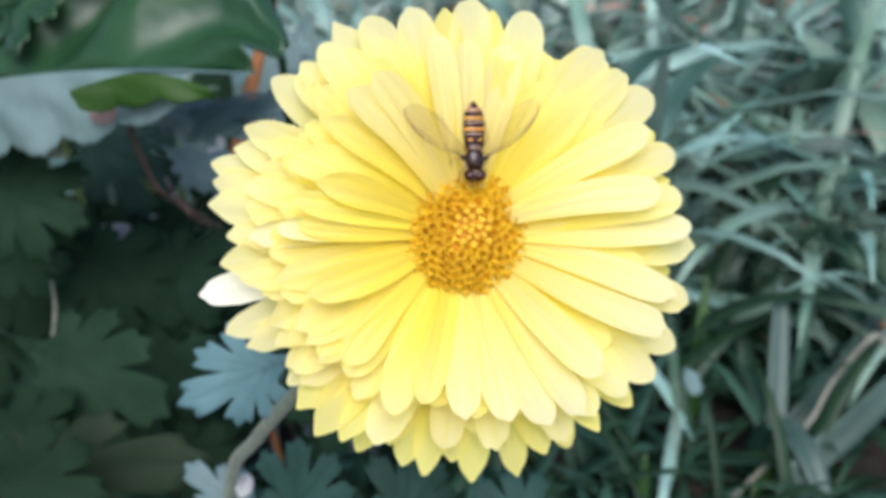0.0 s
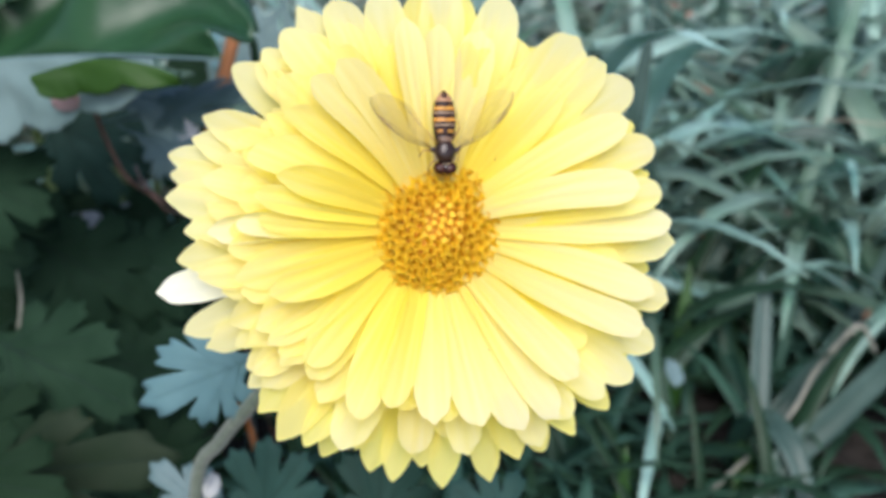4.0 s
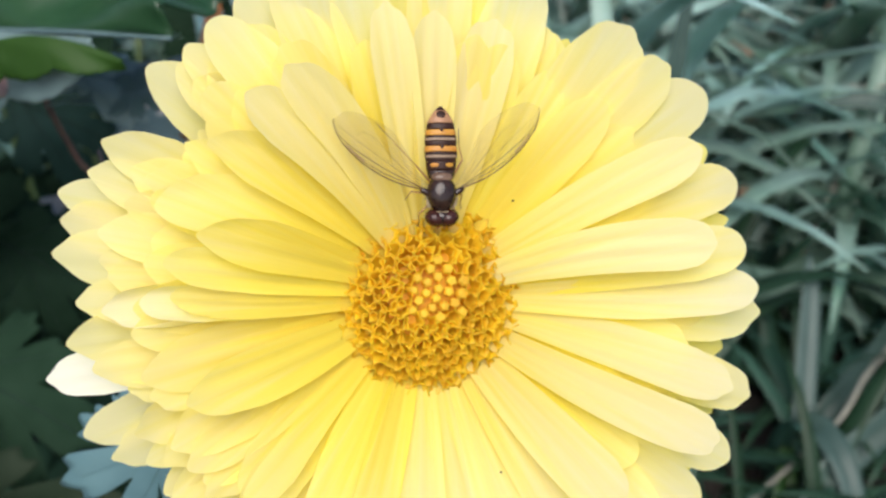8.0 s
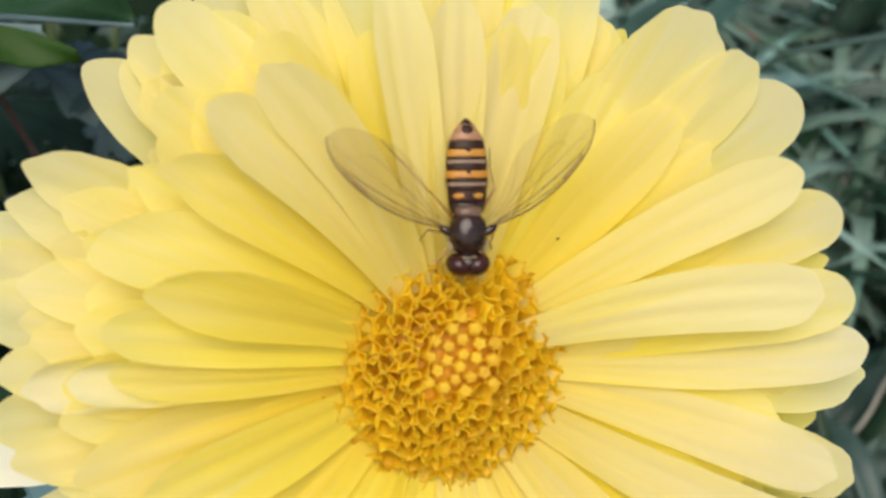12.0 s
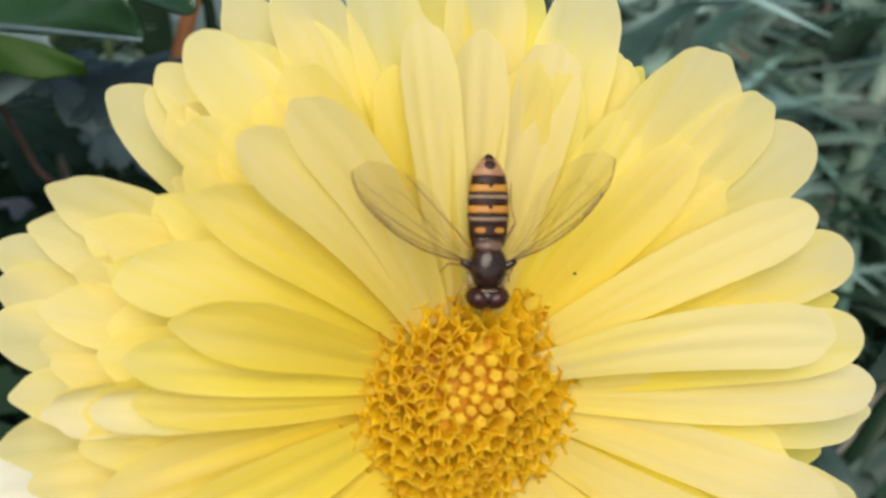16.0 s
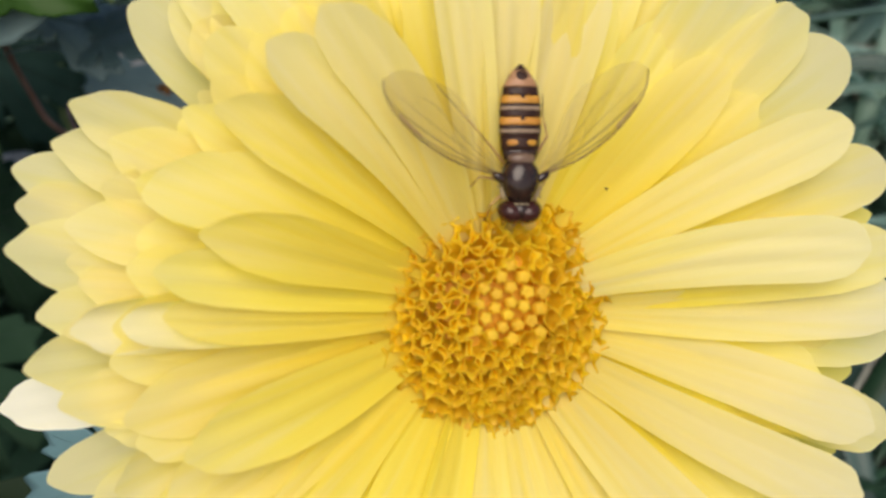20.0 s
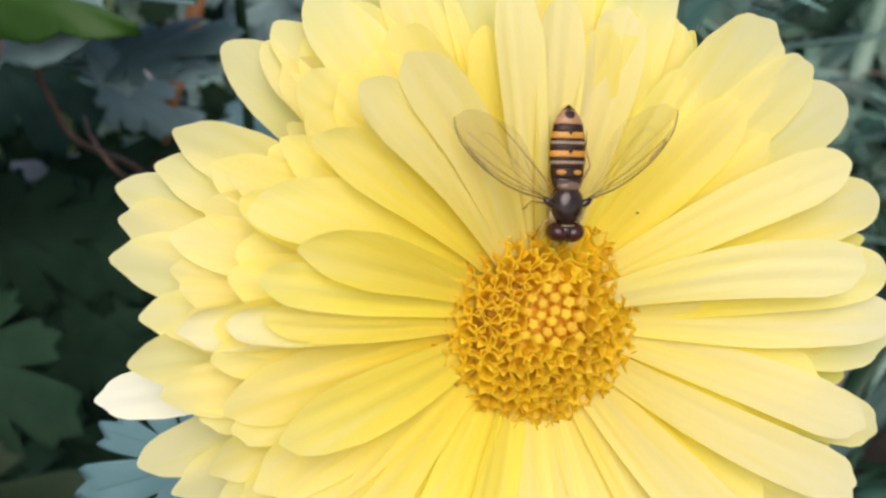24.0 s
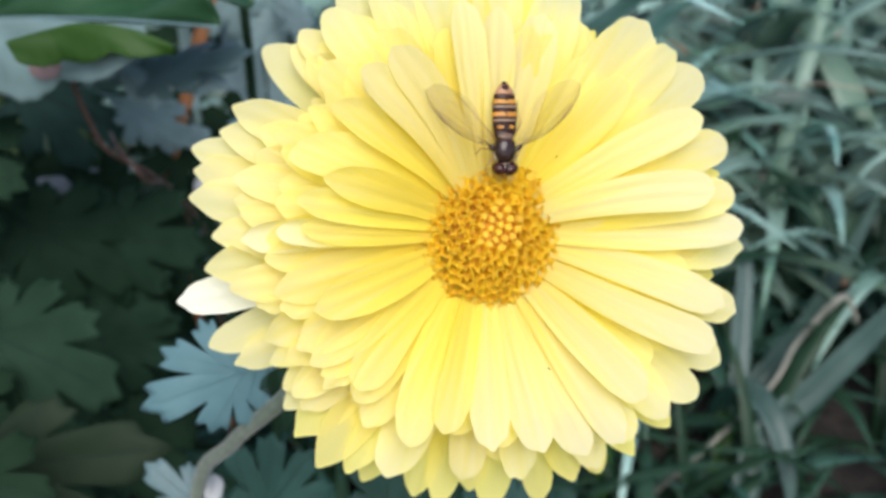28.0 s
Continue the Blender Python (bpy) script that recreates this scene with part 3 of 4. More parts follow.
# ---- leaves ----
def leaf_grid(length, width, lobes, curl, wave, seed, depth=0.5):
    """A toothed, lobed leaf along +y from its stalk; up is +z."""
    rng = random.Random(seed)
    m, n = 61, 13
    ph = rng.uniform(0, 6)
    grid = np.zeros((m, n, 3))
    for i in range(m):
        s = i / (m - 1)
        env = math.sin(math.pi * min(1, s ** 0.72 * 0.96 + 0.02)) ** 0.75
        for j in range(n):
            v = 2 * j / (n - 1) - 1
            side = 1 if v > 0 else -1
            sh = s * lobes + 0.15 * side
            lobe = abs(math.sin(math.pi * sh)) ** 0.55
            teeth = 0.07 * abs(math.sin(math.pi * sh * 3.0 + ph))
            half = 0.5 * width * env * (1 - depth + depth * lobe + teeth)
            if s > 0.985 or s < 0.01:
                half *= 0.25
            x = v * half
            y = s * length * 0.86 + abs(v) * half * 0.45
            t = y / length
            z = -curl * length * t * t + wave * width * (abs(v) * 0.30 - v * v * 0.10)
            z += 0.05 * width * wave * math.sin(s * 9 + ph + 2 * v) * abs(v)
            z += 0.035 * width * math.cos(abs(v) * half / width * 40 - s * 22) * (0.3 if abs(v) > 0.05 else 0.0)
            grid[i, j] = (x, y, z)
    return grid


def lobed_leaf(length, width, curl, seed, cut=0.4, tooth=0.10):
    """A lobed, toothed leaf along +y from its stalk at the origin: one sheet that spreads from a point on the midrib. Returns the blade and the veins."""
    rng = random.Random(seed)
    ph = rng.uniform(0, 6)
    hub = 0.40 * length
    slots = [0] + [s * (d + rng.uniform(-4, 4)) for d in (37, 74, 116) for s in (-1, 1)]
    slots.sort()
    lobes = [(radians(d), (0.60 if d == 0 else (0.56, 0.50, 0.36)[min(2, int(abs(d) / 38))]) * rng.uniform(0.92, 1.08)) for d in slots]
    wide = width / length

    def reach(a):
        """Distance of the edge from the hub at the angle a from the tip, and the place across its lobe from -1 to 1."""
        k = min(range(len(lobes)), key=lambda i: abs(a - lobes[i][0]))
        c, size = lobes[k]
        lo = 0.5 * (c + lobes[k - 1][0]) if k else -2.45
        hi = 0.5 * (c + lobes[k + 1][0]) if k < len(lobes) - 1 else 2.45
        q = (a - c) / (hi - c) if a > c else (a - c) / (c - lo)
        if abs(a) > 2.45:
            back = (abs(a) - 2.45) / (math.pi - 2.45)
            return length * (0.17 + 0.23 * back ** 4), 1.0
        dip = cut * math.exp(-((1 - abs(q)) / 0.20) ** 2) * (1 if 0 < k < len(lobes) - 1 or abs(q) < 1 else 0.6)
        point = 1 - 0.16 * abs(q) ** 1.5
        notch = 1 + tooth * (1 - 2 * abs(((1.5 * q + 0.5) % 1.0) - 0.5)) - tooth * 0.5
        squeeze = 1 / math.hypot(math.cos(a), math.sin(a) / max(0.35, wide))
        return size * length * (1 - dip) * point * notch * squeeze, q

    def height(x, y, q=0.0):
        u = y / length
        r = math.hypot(x, y - hub) / length
        return (-curl * length * u * u + 0.16 * abs(x) - 0.7 * x * x / width + 0.030 * width * math.sin(6 * u + ph + 4 * x / width)
                + 0.05 * length * r * (1 - q * q) * 0.6)

    n, rings = 196, 7
    edge = [reach(-math.pi + 2 * math.pi * i / n) for i in range(n)]
    verts, faces = [], []
    for thick in (0, 1):
        verts.append((0, hub, height(0, hub) - thick * 0.0003))
        for k in range(1, rings + 1):
            f = (k / rings) ** 0.8
            for i in range(n):
                a = -math.pi + 2 * math.pi * i / n
                r = edge[i][0] * f
                x, y = r * math.sin(a), hub + r * math.cos(a)
                verts.append((x, y, height(x, y, edge[i][1]) - thick * 0.0003))
    half = 1 + rings * n
    for i in range(n):
        j = (i + 1) % n
        faces.append((0, 1 + j, 1 + i))
        faces.append((half, half + 1 + i, half + 1 + j))
        for k in range(rings - 1):
            p, q = 1 + k * n, 1 + (k + 1) * n
            faces.append((p + i, p + j, q + j, q + i))
            faces.append((half + p + j, half + p + i, half + q + i, half + q + j))
        p = 1 + (rings - 1) * n
        faces.append((p + i, p + j, half + p + j, half + p + i))
    vverts, vfaces = [], []
    runs = [[(0, s * length) for s in np.linspace(-0.14, 0.94, 14)]]
    for a, _ in lobes:
        if abs(a) > 0.2:
            r = reach(a)[0] * 0.85
            start = hub - 0.20 * length + 0.14 * length * math.cos(a)
            runs.append([(r * math.sin(a) * s, start + (hub + r * math.cos(a) - start) * s) for s in np.linspace(0, 1, 9)])
    for k, run in enumerate(runs):
        line = [Vector((x, y, height(x, y) + 0.0001)) for x, y in run]
        w = (0.007 if k == 0 else 0.003) * length
        v, f = tube(line, [w * (1 - 0.75 * i / len(line)) for i in range(len(line))], 5)
        vfaces += [tuple(q + len(vverts) for q in g) for g in f]
        vverts += v
    return (verts, faces), (vverts, vfaces)


def facing(place, direction, tip_angle, spin=0.0):
    """Pose of a leaf: its base at place, its tip to tip_angle in the view (0 right, 90 up), its face turned to direction."""
    z = Vector(direction).normalized()
    y = (VIEW.to_3x3() @ Vector((math.cos(radians(tip_angle)), math.sin(radians(tip_angle)), 0)))
    x = y.cross(z).normalized()
    y = z.cross(x).normalized()
    return Matrix.Translation(place) @ Matrix((x, y, z)).transposed().to_4x4() @ Matrix.Rotation(radians(spin), 4, "Y")


# ---- the hoverfly ----
FLY = VIEW @ pose(0.39 * MM, 8.6 * MM, 2.5 * MM, 2, 9, 1)


def lofted(stations, seg=20):
    """Body of oval cross-sections (y, half width, half height, centre height) along y."""
    verts, faces = [], []
    for y, w, h, c in stations:
        for s in range(seg):
            a = 2 * math.pi * s / seg
            verts.append((w * math.cos(a) * MM, y * MM, (c + h * math.sin(a)) * MM))
    for i in range(len(stations) - 1):
        for s in range(seg):
            q = (s + 1) % seg
            faces.append((i * seg + s, (i + 1) * seg + s, (i + 1) * seg + q, i * seg + q))
    faces.append(tuple(range(seg)))
    faces.append(tuple((len(stations) - 1) * seg + s for s in range(seg))[::-1])
    return verts, faces


def belly(y):
    """Half width of the abdomen at y millimetres behind the thorax's middle."""
    ys = (1.2, 1.5, 2.3, 3.3, 4.6, 5.7, 6.3, 6.9, 7.4, 7.75)
    ws = (1.06, 1.16, 1.28, 1.42, 1.42, 1.30, 1.15, 0.88, 0.50, 0.12)
    return float(np.interp(y, ys, ws))


def build_wing(fly, name, root, angle, length, lead, trail, lift):
    c, s = math.cos(radians(angle)), math.sin(radians(angle))
    side = 1 if c > 0 else -1

    def spot(t, u):
        """Place on the wing: t from root to tip, u from the front edge (0) to the rear edge (1)."""
        front = -lead * math.sin(math.pi * t ** 0.9) + 0.15 * (1 - t)
        grow = min(1.0, t / 0.6)
        back = trail * (0.22 + 0.78 * grow * grow * (3 - 2 * grow))
        mid = front + 0.38 * (back - front)
        q = mid + (front + u * (back - front) - mid) * math.sqrt(max(0.0, 1 - t ** 7))
        z = lift * t + 0.10 * math.sin(u * 9 + t * 3) * t * (1 - t) + 0.15 * t * t * u
        x, y = root[0] + length * t * c - q * s * side, root[1] + length * t * s + q * c * side
        return (x * MM, y * MM, (root[2] + z) * MM)

    grid = np.array([[spot(i / 26, j / 8) for j in range(9)] for i in range(27)])
    wing = part(name, mesh_from(name, *shell(grid, 0.00001)), WING, fly, "clear wing with brown veins")
    veins = (((0.0, 0.02), (0.3, 0.0), (0.6, 0.0), (0.85, 0.0), (0.97, 0.10), (1.0, 0.45)), ((0.0, 0.15), (0.35, 0.10), (0.62, 0.03)),
             ((0.05, 0.25), (0.4, 0.20), (0.75, 0.12), (0.90, 0.06)), ((0.12, 0.35), (0.45, 0.36), (0.75, 0.34), (0.93, 0.30)),
             ((0.10, 0.45), (0.40, 0.55), (0.62, 0.62), (0.74, 0.58), (0.76, 0.36)), ((0.08, 0.55), (0.28, 0.72), (0.45, 0.92)),
             ((0.42, 0.36), (0.44, 0.56)))
    for k, v in enumerate(veins):
        pts = smooth_line([Vector(spot(*p)) + Vector((0, 0, 0.00002)) for p in v], 5)
        thick = (0.065 if k == 0 else 0.040 if k < 3 else 0.018) * MM
        part("wing_vein", mesh_from("wing_vein", *tube(pts, [thick * (1 - 0.5 * i / len(pts)) for i in range(len(pts))], 6)), FLY_VEIN, wing)
    grid = np.array([[spot(0.60 + 0.20 * i / 8, 0.03 + 0.05 * j / 2) for j in range(3)] for i in range(9)]) + np.array((0, 0, 0.00003))
    part("stigma", mesh_from("stigma", *shell(grid, 0.00002)), FLY_STIGMA, wing)
    return wing


def build_fly():
    fly = thing("hoverfly", FLY, "hoverfly with black and orange bands, wings spread, on the flower", "insect")
    # abdomen: segment after segment, each with its bands (start, end, material)
    segments = (((1.35, 2.05, FLY_DARK), (2.05, 2.9, FLY_BLACK)),
                ((2.9, 3.18, FLY_BLACK), (3.18, 3.42, FLY_GREY), (3.42, 3.72, FLY_BLACK), (3.72, 4.22, FLY_ORANGE)),
                ((4.22, 4.72, FLY_BLACK), (4.72, 4.96, FLY_GREY), (4.96, 5.18, FLY_BLACK), (5.18, 5.68, FLY_ORANGE)),
                ((5.70, 6.28, FLY_BLACK), (6.28, 6.95, FLY_TAN)), ((6.95, 7.40, FLY_TAN), (7.40, 7.78, FLY_BLACK)))
    abdomen = part("abdomen", mesh_from("abdomen", *lofted([(y, belly(y) * 0.96, belly(y) * 0.48, -0.06) for y in np.linspace(1.3, 7.7, 14)])), FLY_BLACK, fly)
    for seg in segments:
        first, last = seg[0][0], seg[-1][1]
        tergite = None
        for k, (a, b, material) in enumerate(seg):
            st = []
            for y in np.linspace(a, b, 5):
                q = (y - first) / (last - first)
                swell = 1 + 0.035 * math.sin(math.pi * q) + (0.012 if k % 2 else 0.0)
                st.append((y, belly(y) * swell, belly(y) * 0.52 * swell, 0.0))
            me = mesh_from("tergite" if tergite is None else "band", *lofted(st, 28))
            if tergite is None:
                tergite = part("tergite", me, material, abdomen)
            else:
                part("band", me, material, abdomen)
    for x in (-0.62, 0.62):
        spot = part("spot", mesh_from("spot", *ball(0.42 * MM, 0.21 * MM, 0.10 * MM, 16, 8)), FLY_ORANGE, abdomen, "orange spot on a black segment")
        spot.matrix_basis = pose(x * 1.1 * MM, 2.52 * MM, 0.60 * MM, 0, 24 if x > 0 else -24, 0)
    mark = part("mark", mesh_from("mark", *ball(0.42 * MM, 0.40 * MM, 0.08 * MM, 12, 8)), FLY_BLACK, abdomen)
    mark.matrix_basis = pose(0, 7.05 * MM, 0.36 * MM, -22, 0, 0)
    for y in (4.28, 5.76):
        nick = part("mark", mesh_from("mark", *ball(0.16 * MM, 0.20 * MM, 0.05 * MM, 12, 8)), FLY_BLACK, abdomen)
        nick.matrix_basis = pose(0, (y - 0.10) * MM, belly(y) * 0.535 * MM, 0, 0, 0)
    # thorax
    thorax = part("thorax", mesh_from("thorax", *ball(1.38 * MM, 1.66 * MM, 1.08 * MM, 28, 18, 0.80)), FLY_DARK, fly, "glossy dark bronze thorax")
    scut = part("scutellum", mesh_from("scutellum", *ball(0.98 * MM, 0.55 * MM, 0.42 * MM, 20, 10)), FLY_BROWN, thorax, "translucent brown plate behind the thorax")
    scut.matrix_basis = pose(0, 1.45 * MM, 0.40 * MM, -20, 0, 0)
    rng = random.Random(8)
    for sx in (-1, 1):
        verts, faces = [], []
        for k in range(70):
            a = rng.uniform(-1.1, 0.3)
            p = Vector((sx * 1.26 * math.cos(a * 0.8), 1.35 * math.sin(a) - 0.15, rng.uniform(-0.5, 0.35))) * MM
            d = Vector((sx * 0.9, rng.uniform(-0.7, 0.1), rng.uniform(-0.2, 0.7))).normalized() * rng.uniform(0.22, 0.42) * MM
            v, f = tube([p, p + d], [0.022 * MM, 0.006 * MM], 3)
            faces += [tuple(i + len(verts) for i in q) for q in f]
            verts += v
        part("hair_fringe", mesh_from("hair_fringe", verts, faces), FLY_HAIR, thorax, "pale hairs beside the thorax")
        pad = part("shoulder", mesh_from("shoulder", *ball(0.24 * MM, 0.50 * MM, 0.26 * MM, 14, 8)), FLY_HAIR, thorax)
        pad.matrix_basis = pose(sx * 1.15 * MM, -0.8 * MM, -0.02 * MM)
        halt = part("wing_root", mesh_from("wing_root", *ball(0.62 * MM, 0.30 * MM, 0.22 * MM, 14, 8)), FLY_DARK, thorax)
        halt.matrix_basis = pose(sx * 1.50 * MM, 0.16 * MM, 0.34 * MM, 0, 0, 32 * sx)
    # head, bent a little down to the florets
    head = part("head", mesh_from("head", *ball(1.42 * MM, 0.82 * MM, 0.90 * MM, 24, 14)), FLY_DARK, fly)
    head.matrix_basis = pose(0, -2.08 * MM, -0.12 * MM, 14, 0, 0)
    for sx in (-1, 1):
        eye = part("eye", mesh_from("eye", *ball(0.98 * MM, 0.78 * MM, 0.90 * MM, 28, 18)), FLY_EYE, head, "large glossy red-brown eye")
        eye.matrix_basis = pose(sx * 0.60 * MM, -0.10 * MM, 0.12 * MM, 0, 0, 20 * sx)
        ant = part("antenna", mesh_from("antenna", *tube([Vector((sx * 0.16, -0.60, 0.1)) * MM, Vector((sx * 0.22, -0.90, 0.12)) * MM, Vector((sx * 0.34, -1.15, 0.0)) * MM],
                                                         [0.09 * MM, 0.11 * MM, 0.05 * MM], 8)), FLY_LEG, head)
    face = part("face", mesh_from("face", *ball(0.36 * MM, 0.30 * MM, 0.45 * MM, 14, 8)), FLY_TAN, head)
    face.matrix_basis = pose(0, -0.52 * MM, -0.15 * MM)
    collar = part("collar", mesh_from("collar", *ball(0.9 * MM, 0.10 * MM, 0.40 * MM, 20, 8)), FLY_HAIR, head)
    collar.matrix_basis = pose(0, 0.56 * MM, 0.25 * MM)
    part("proboscis", mesh_from("proboscis", *tube([Vector((0, -0.5, -0.5)) * MM, Vector((0, -0.85, -1.6)) * MM, Vector((0, -0.8, -2.9)) * MM], [0.16 * MM, 0.12 * MM, 0.15 * MM], 8)), FLY_DARK, head)
    # legs: hip, knee, ankle, foot
    legs = (((-0.8, -0.7, -0.6), (-2.0, -1.8, -0.5), (-1.75, -2.6, -2.3), (-1.9, -3.2, -3.3)), ((-0.9, 0.0, -0.7), (-2.7, 0.2, -0.5), (-3.2, -0.8, -2.3), (-3.8, -1.5, -3.0)),
            ((-0.7, 0.8, -0.6), (-2.4, 2.6, 0.25), (-4.5, 4.8, 0.6), (-5.9, 6.3, 0.6)), ((0.8, -0.7, -0.6), (1.5, -1.8, -0.7), (1.2, -2.6, -2.3), (1.1, -3.2, -3.3)),
            ((0.9, 0.0, -0.7), (2.0, -0.1, -0.7), (2.1, -0.9, -2.4), (2.4, -1.5, -3.2)), ((0.7, 0.8, -0.6), (1.95, 3.0, -0.1), (1.72, 4.4, -0.5), (1.70, 5.8, -0.4)))
    for hip, knee, ankle, foot in legs:
        a, b, c, d = (Vector(p) * MM for p in (hip, knee, ankle, foot))
        leg = part("leg", mesh_from("leg", *tube(smooth_line([a, a.lerp(b, 0.5) + Vector((0, 0, 0.1)) * MM, b], 4), [r * MM for r in (0.10, 0.11, 0.12, 0.12, 0.11, 0.10, 0.09, 0.08, 0.075)], 8)), FLY_LEG, fly)
        part("shin", mesh_from("shin", *tube([b, b.lerp(c, 0.5), c], [0.05 * MM, 0.05 * MM, 0.04 * MM], 8)), FLY_LEG, leg)
        part("foot", mesh_from("foot", *tube([c, c.lerp(d, 0.4), c.lerp(d, 0.8), d], [0.035 * MM, 0.04 * MM, 0.032 * MM, 0.025 * MM], 6)), FLY_VEIN, leg)
    build_wing(fly, "wing", (-1.35, 0.1, 0.35), 149.0, 10.4, 0.95, 3.1, 1.8)
    build_wing(fly, "wing", (1.35, 0.1, 0.35), 38.5, 10.6, 0.95, 3.1, 0.2)
    return fly


# ---- leaves round the flower ----
SKYWARD, FACE, UP = Vector((0, -0.45, 1)), Vector((0.15, -0.9, 0.5)), Vector((-0.1, -0.15, 1))
LEAVES = {"G": LEAF_FRESH, "P": LEAF_PALE, "F": LEAF_FRESH, "D": LEAF_SHADED, "O": LEAF_OLIVE, "B": LEAF_DUSK, "M": LEAF_MID, "W": LEAF_LIT}


def place_leaf(owner, row, seed, name="leaf", label="", cut=0.34, slim=0.10):
    """A leaf from its base and tip in millimetres round the flower."""
    x0, y0, z0, x1, y1, z1, wide, key, turn = row
    base, tip = at(x0, y0, z0), at(x1, y1, z1)
    y = (tip - base)
    length = y.length
    y.normalize()
    up = {"s": SKYWARD, "f": FACE, "u": UP}[turn].normalized()
    z = (up - up.dot(y) * y).normalized()
    m = Matrix.Translation(base) @ Matrix((y.cross(z), y, z)).transposed().to_4x4()
    rows = lobed_leaf(length, length * wide, 0.06, seed, cut, slim)
    blade = part(name, mesh_from(name, *rows[0]), LEAVES[key], owner, label)
    blade.matrix_basis = owner.matrix_world.inverted() @ m
    part("vein", mesh_from("vein", *rows[1]), LEAF_PALE if key == "P" else LEAF_MID if key in "MW" else VEIN, blade)
    return blade


def flank(owner, name, root, tip, out, width, lobes, material, seed, label):
    """One half of a folded leaf: a ribbed sheet from the midrib (root to tip, millimetres) outwards, with a lobed edge."""
    rng = random.Random(seed)
    along = tip - root
    out = out.normalized()
    up = along.cross(out).normalized()
    if up.z < 0:
        up = -up
    m, n = 73, 15
    grid = np.zeros((m, n, 3))
    for i in range(m):
        s = i / (m - 1)
        env = math.sin(math.pi * min(1.0, 0.12 + 0.86 * s ** 0.9)) ** 0.6
        edge = width * env * (0.80 + 0.20 * abs(math.sin(math.pi * (s * lobes + 0.2))) + 0.04 * abs(math.sin(math.pi * s * lobes * 4)))
        for j in range(n):
            v = j / (n - 1)
            p = root + along * s + out * (v * edge) + along.normalized() * (v * edge * 0.45 * (1 - s))
            p += Vector((0, 3.5 * math.sin(math.pi * s), 1.0 * math.sin(7 * s + seed) * v))
            rib = math.cos(2 * math.pi * (s * lobes * 0.8 - 0.75 * v + 0.1 * math.sin(5 * v + seed)))
            p += up * (width * (0.085 if width > 30 else 0.035) * rib * math.sin(math.pi * min(1, v * 1.1)) - width * 0.16 * v * v + 0.25 * math.sin(s * 9 + seed))
            grid[i, j] = p * MM
    part(name, mesh_from(name, *shell(grid, 0.00035)), material, owner, label)


def build_leaves(plant):
    place_leaf(plant, (-26, -18, -28, -48.5, -27, -40, 0.64, "P", "f"), 3, "leaf", "blue-green lobed leaf on the flower's stem", cut=0.40, slim=0.17)
    big = thing("broad_leaf", VIEW, "broad ribbed leaf folded along its midrib, green above, pale below", "leaf")
    root, tip = Vector((-140, 42, -118)), Vector((-41, 36, -63))
    flank(big, "upper_half", root, tip, Vector((0.10, 1.0, -0.25)), 66, 4, LEAF_FRESH, 1, "dark green ribbed upper half")
    flank(big, "lower_half", root, tip + Vector((-14, 1, -5)), Vector((0.06, -0.95, 0.12)), 18, 5, LEAF_LIT, 2, "pale blue-green lower half")
    spot = part("spot", mesh_from("spot", *ball(0.0032, 0.0024, 0.0020, 14, 8)), LEAF_SPOT, big, "pinkish red withered spot")
    spot.location = (-0.0757, 0.0314, -0.0795)
    flank(big, "curled_edge", Vector((-80, 34.5, -71)), Vector((-49.5, 33.5, -66)), Vector((0.05, -1.0, 0.05)), 6.5, 3, LEAF_BRIGHT, 3, "bright green curled edge")
    line = [p * MM for p in smooth_line([root, root.lerp(tip, 0.25) + Vector((0, 2.5, 0.3)), root.lerp(tip, 0.5) + Vector((0, 3.5, 0.3)), root.lerp(tip, 0.75) + Vector((0, 2.5, 0.3)), tip], 6)]
    part("midrib", mesh_from("midrib", *tube(line, [0.0012 - 0.0009 * i / len(line) for i in range(len(line))], 8)), LEAF_MID, big)
    bush = thing("leafy_bush", VIEW, "dense dark green bush of lobed leaves beside the flower", "bush")
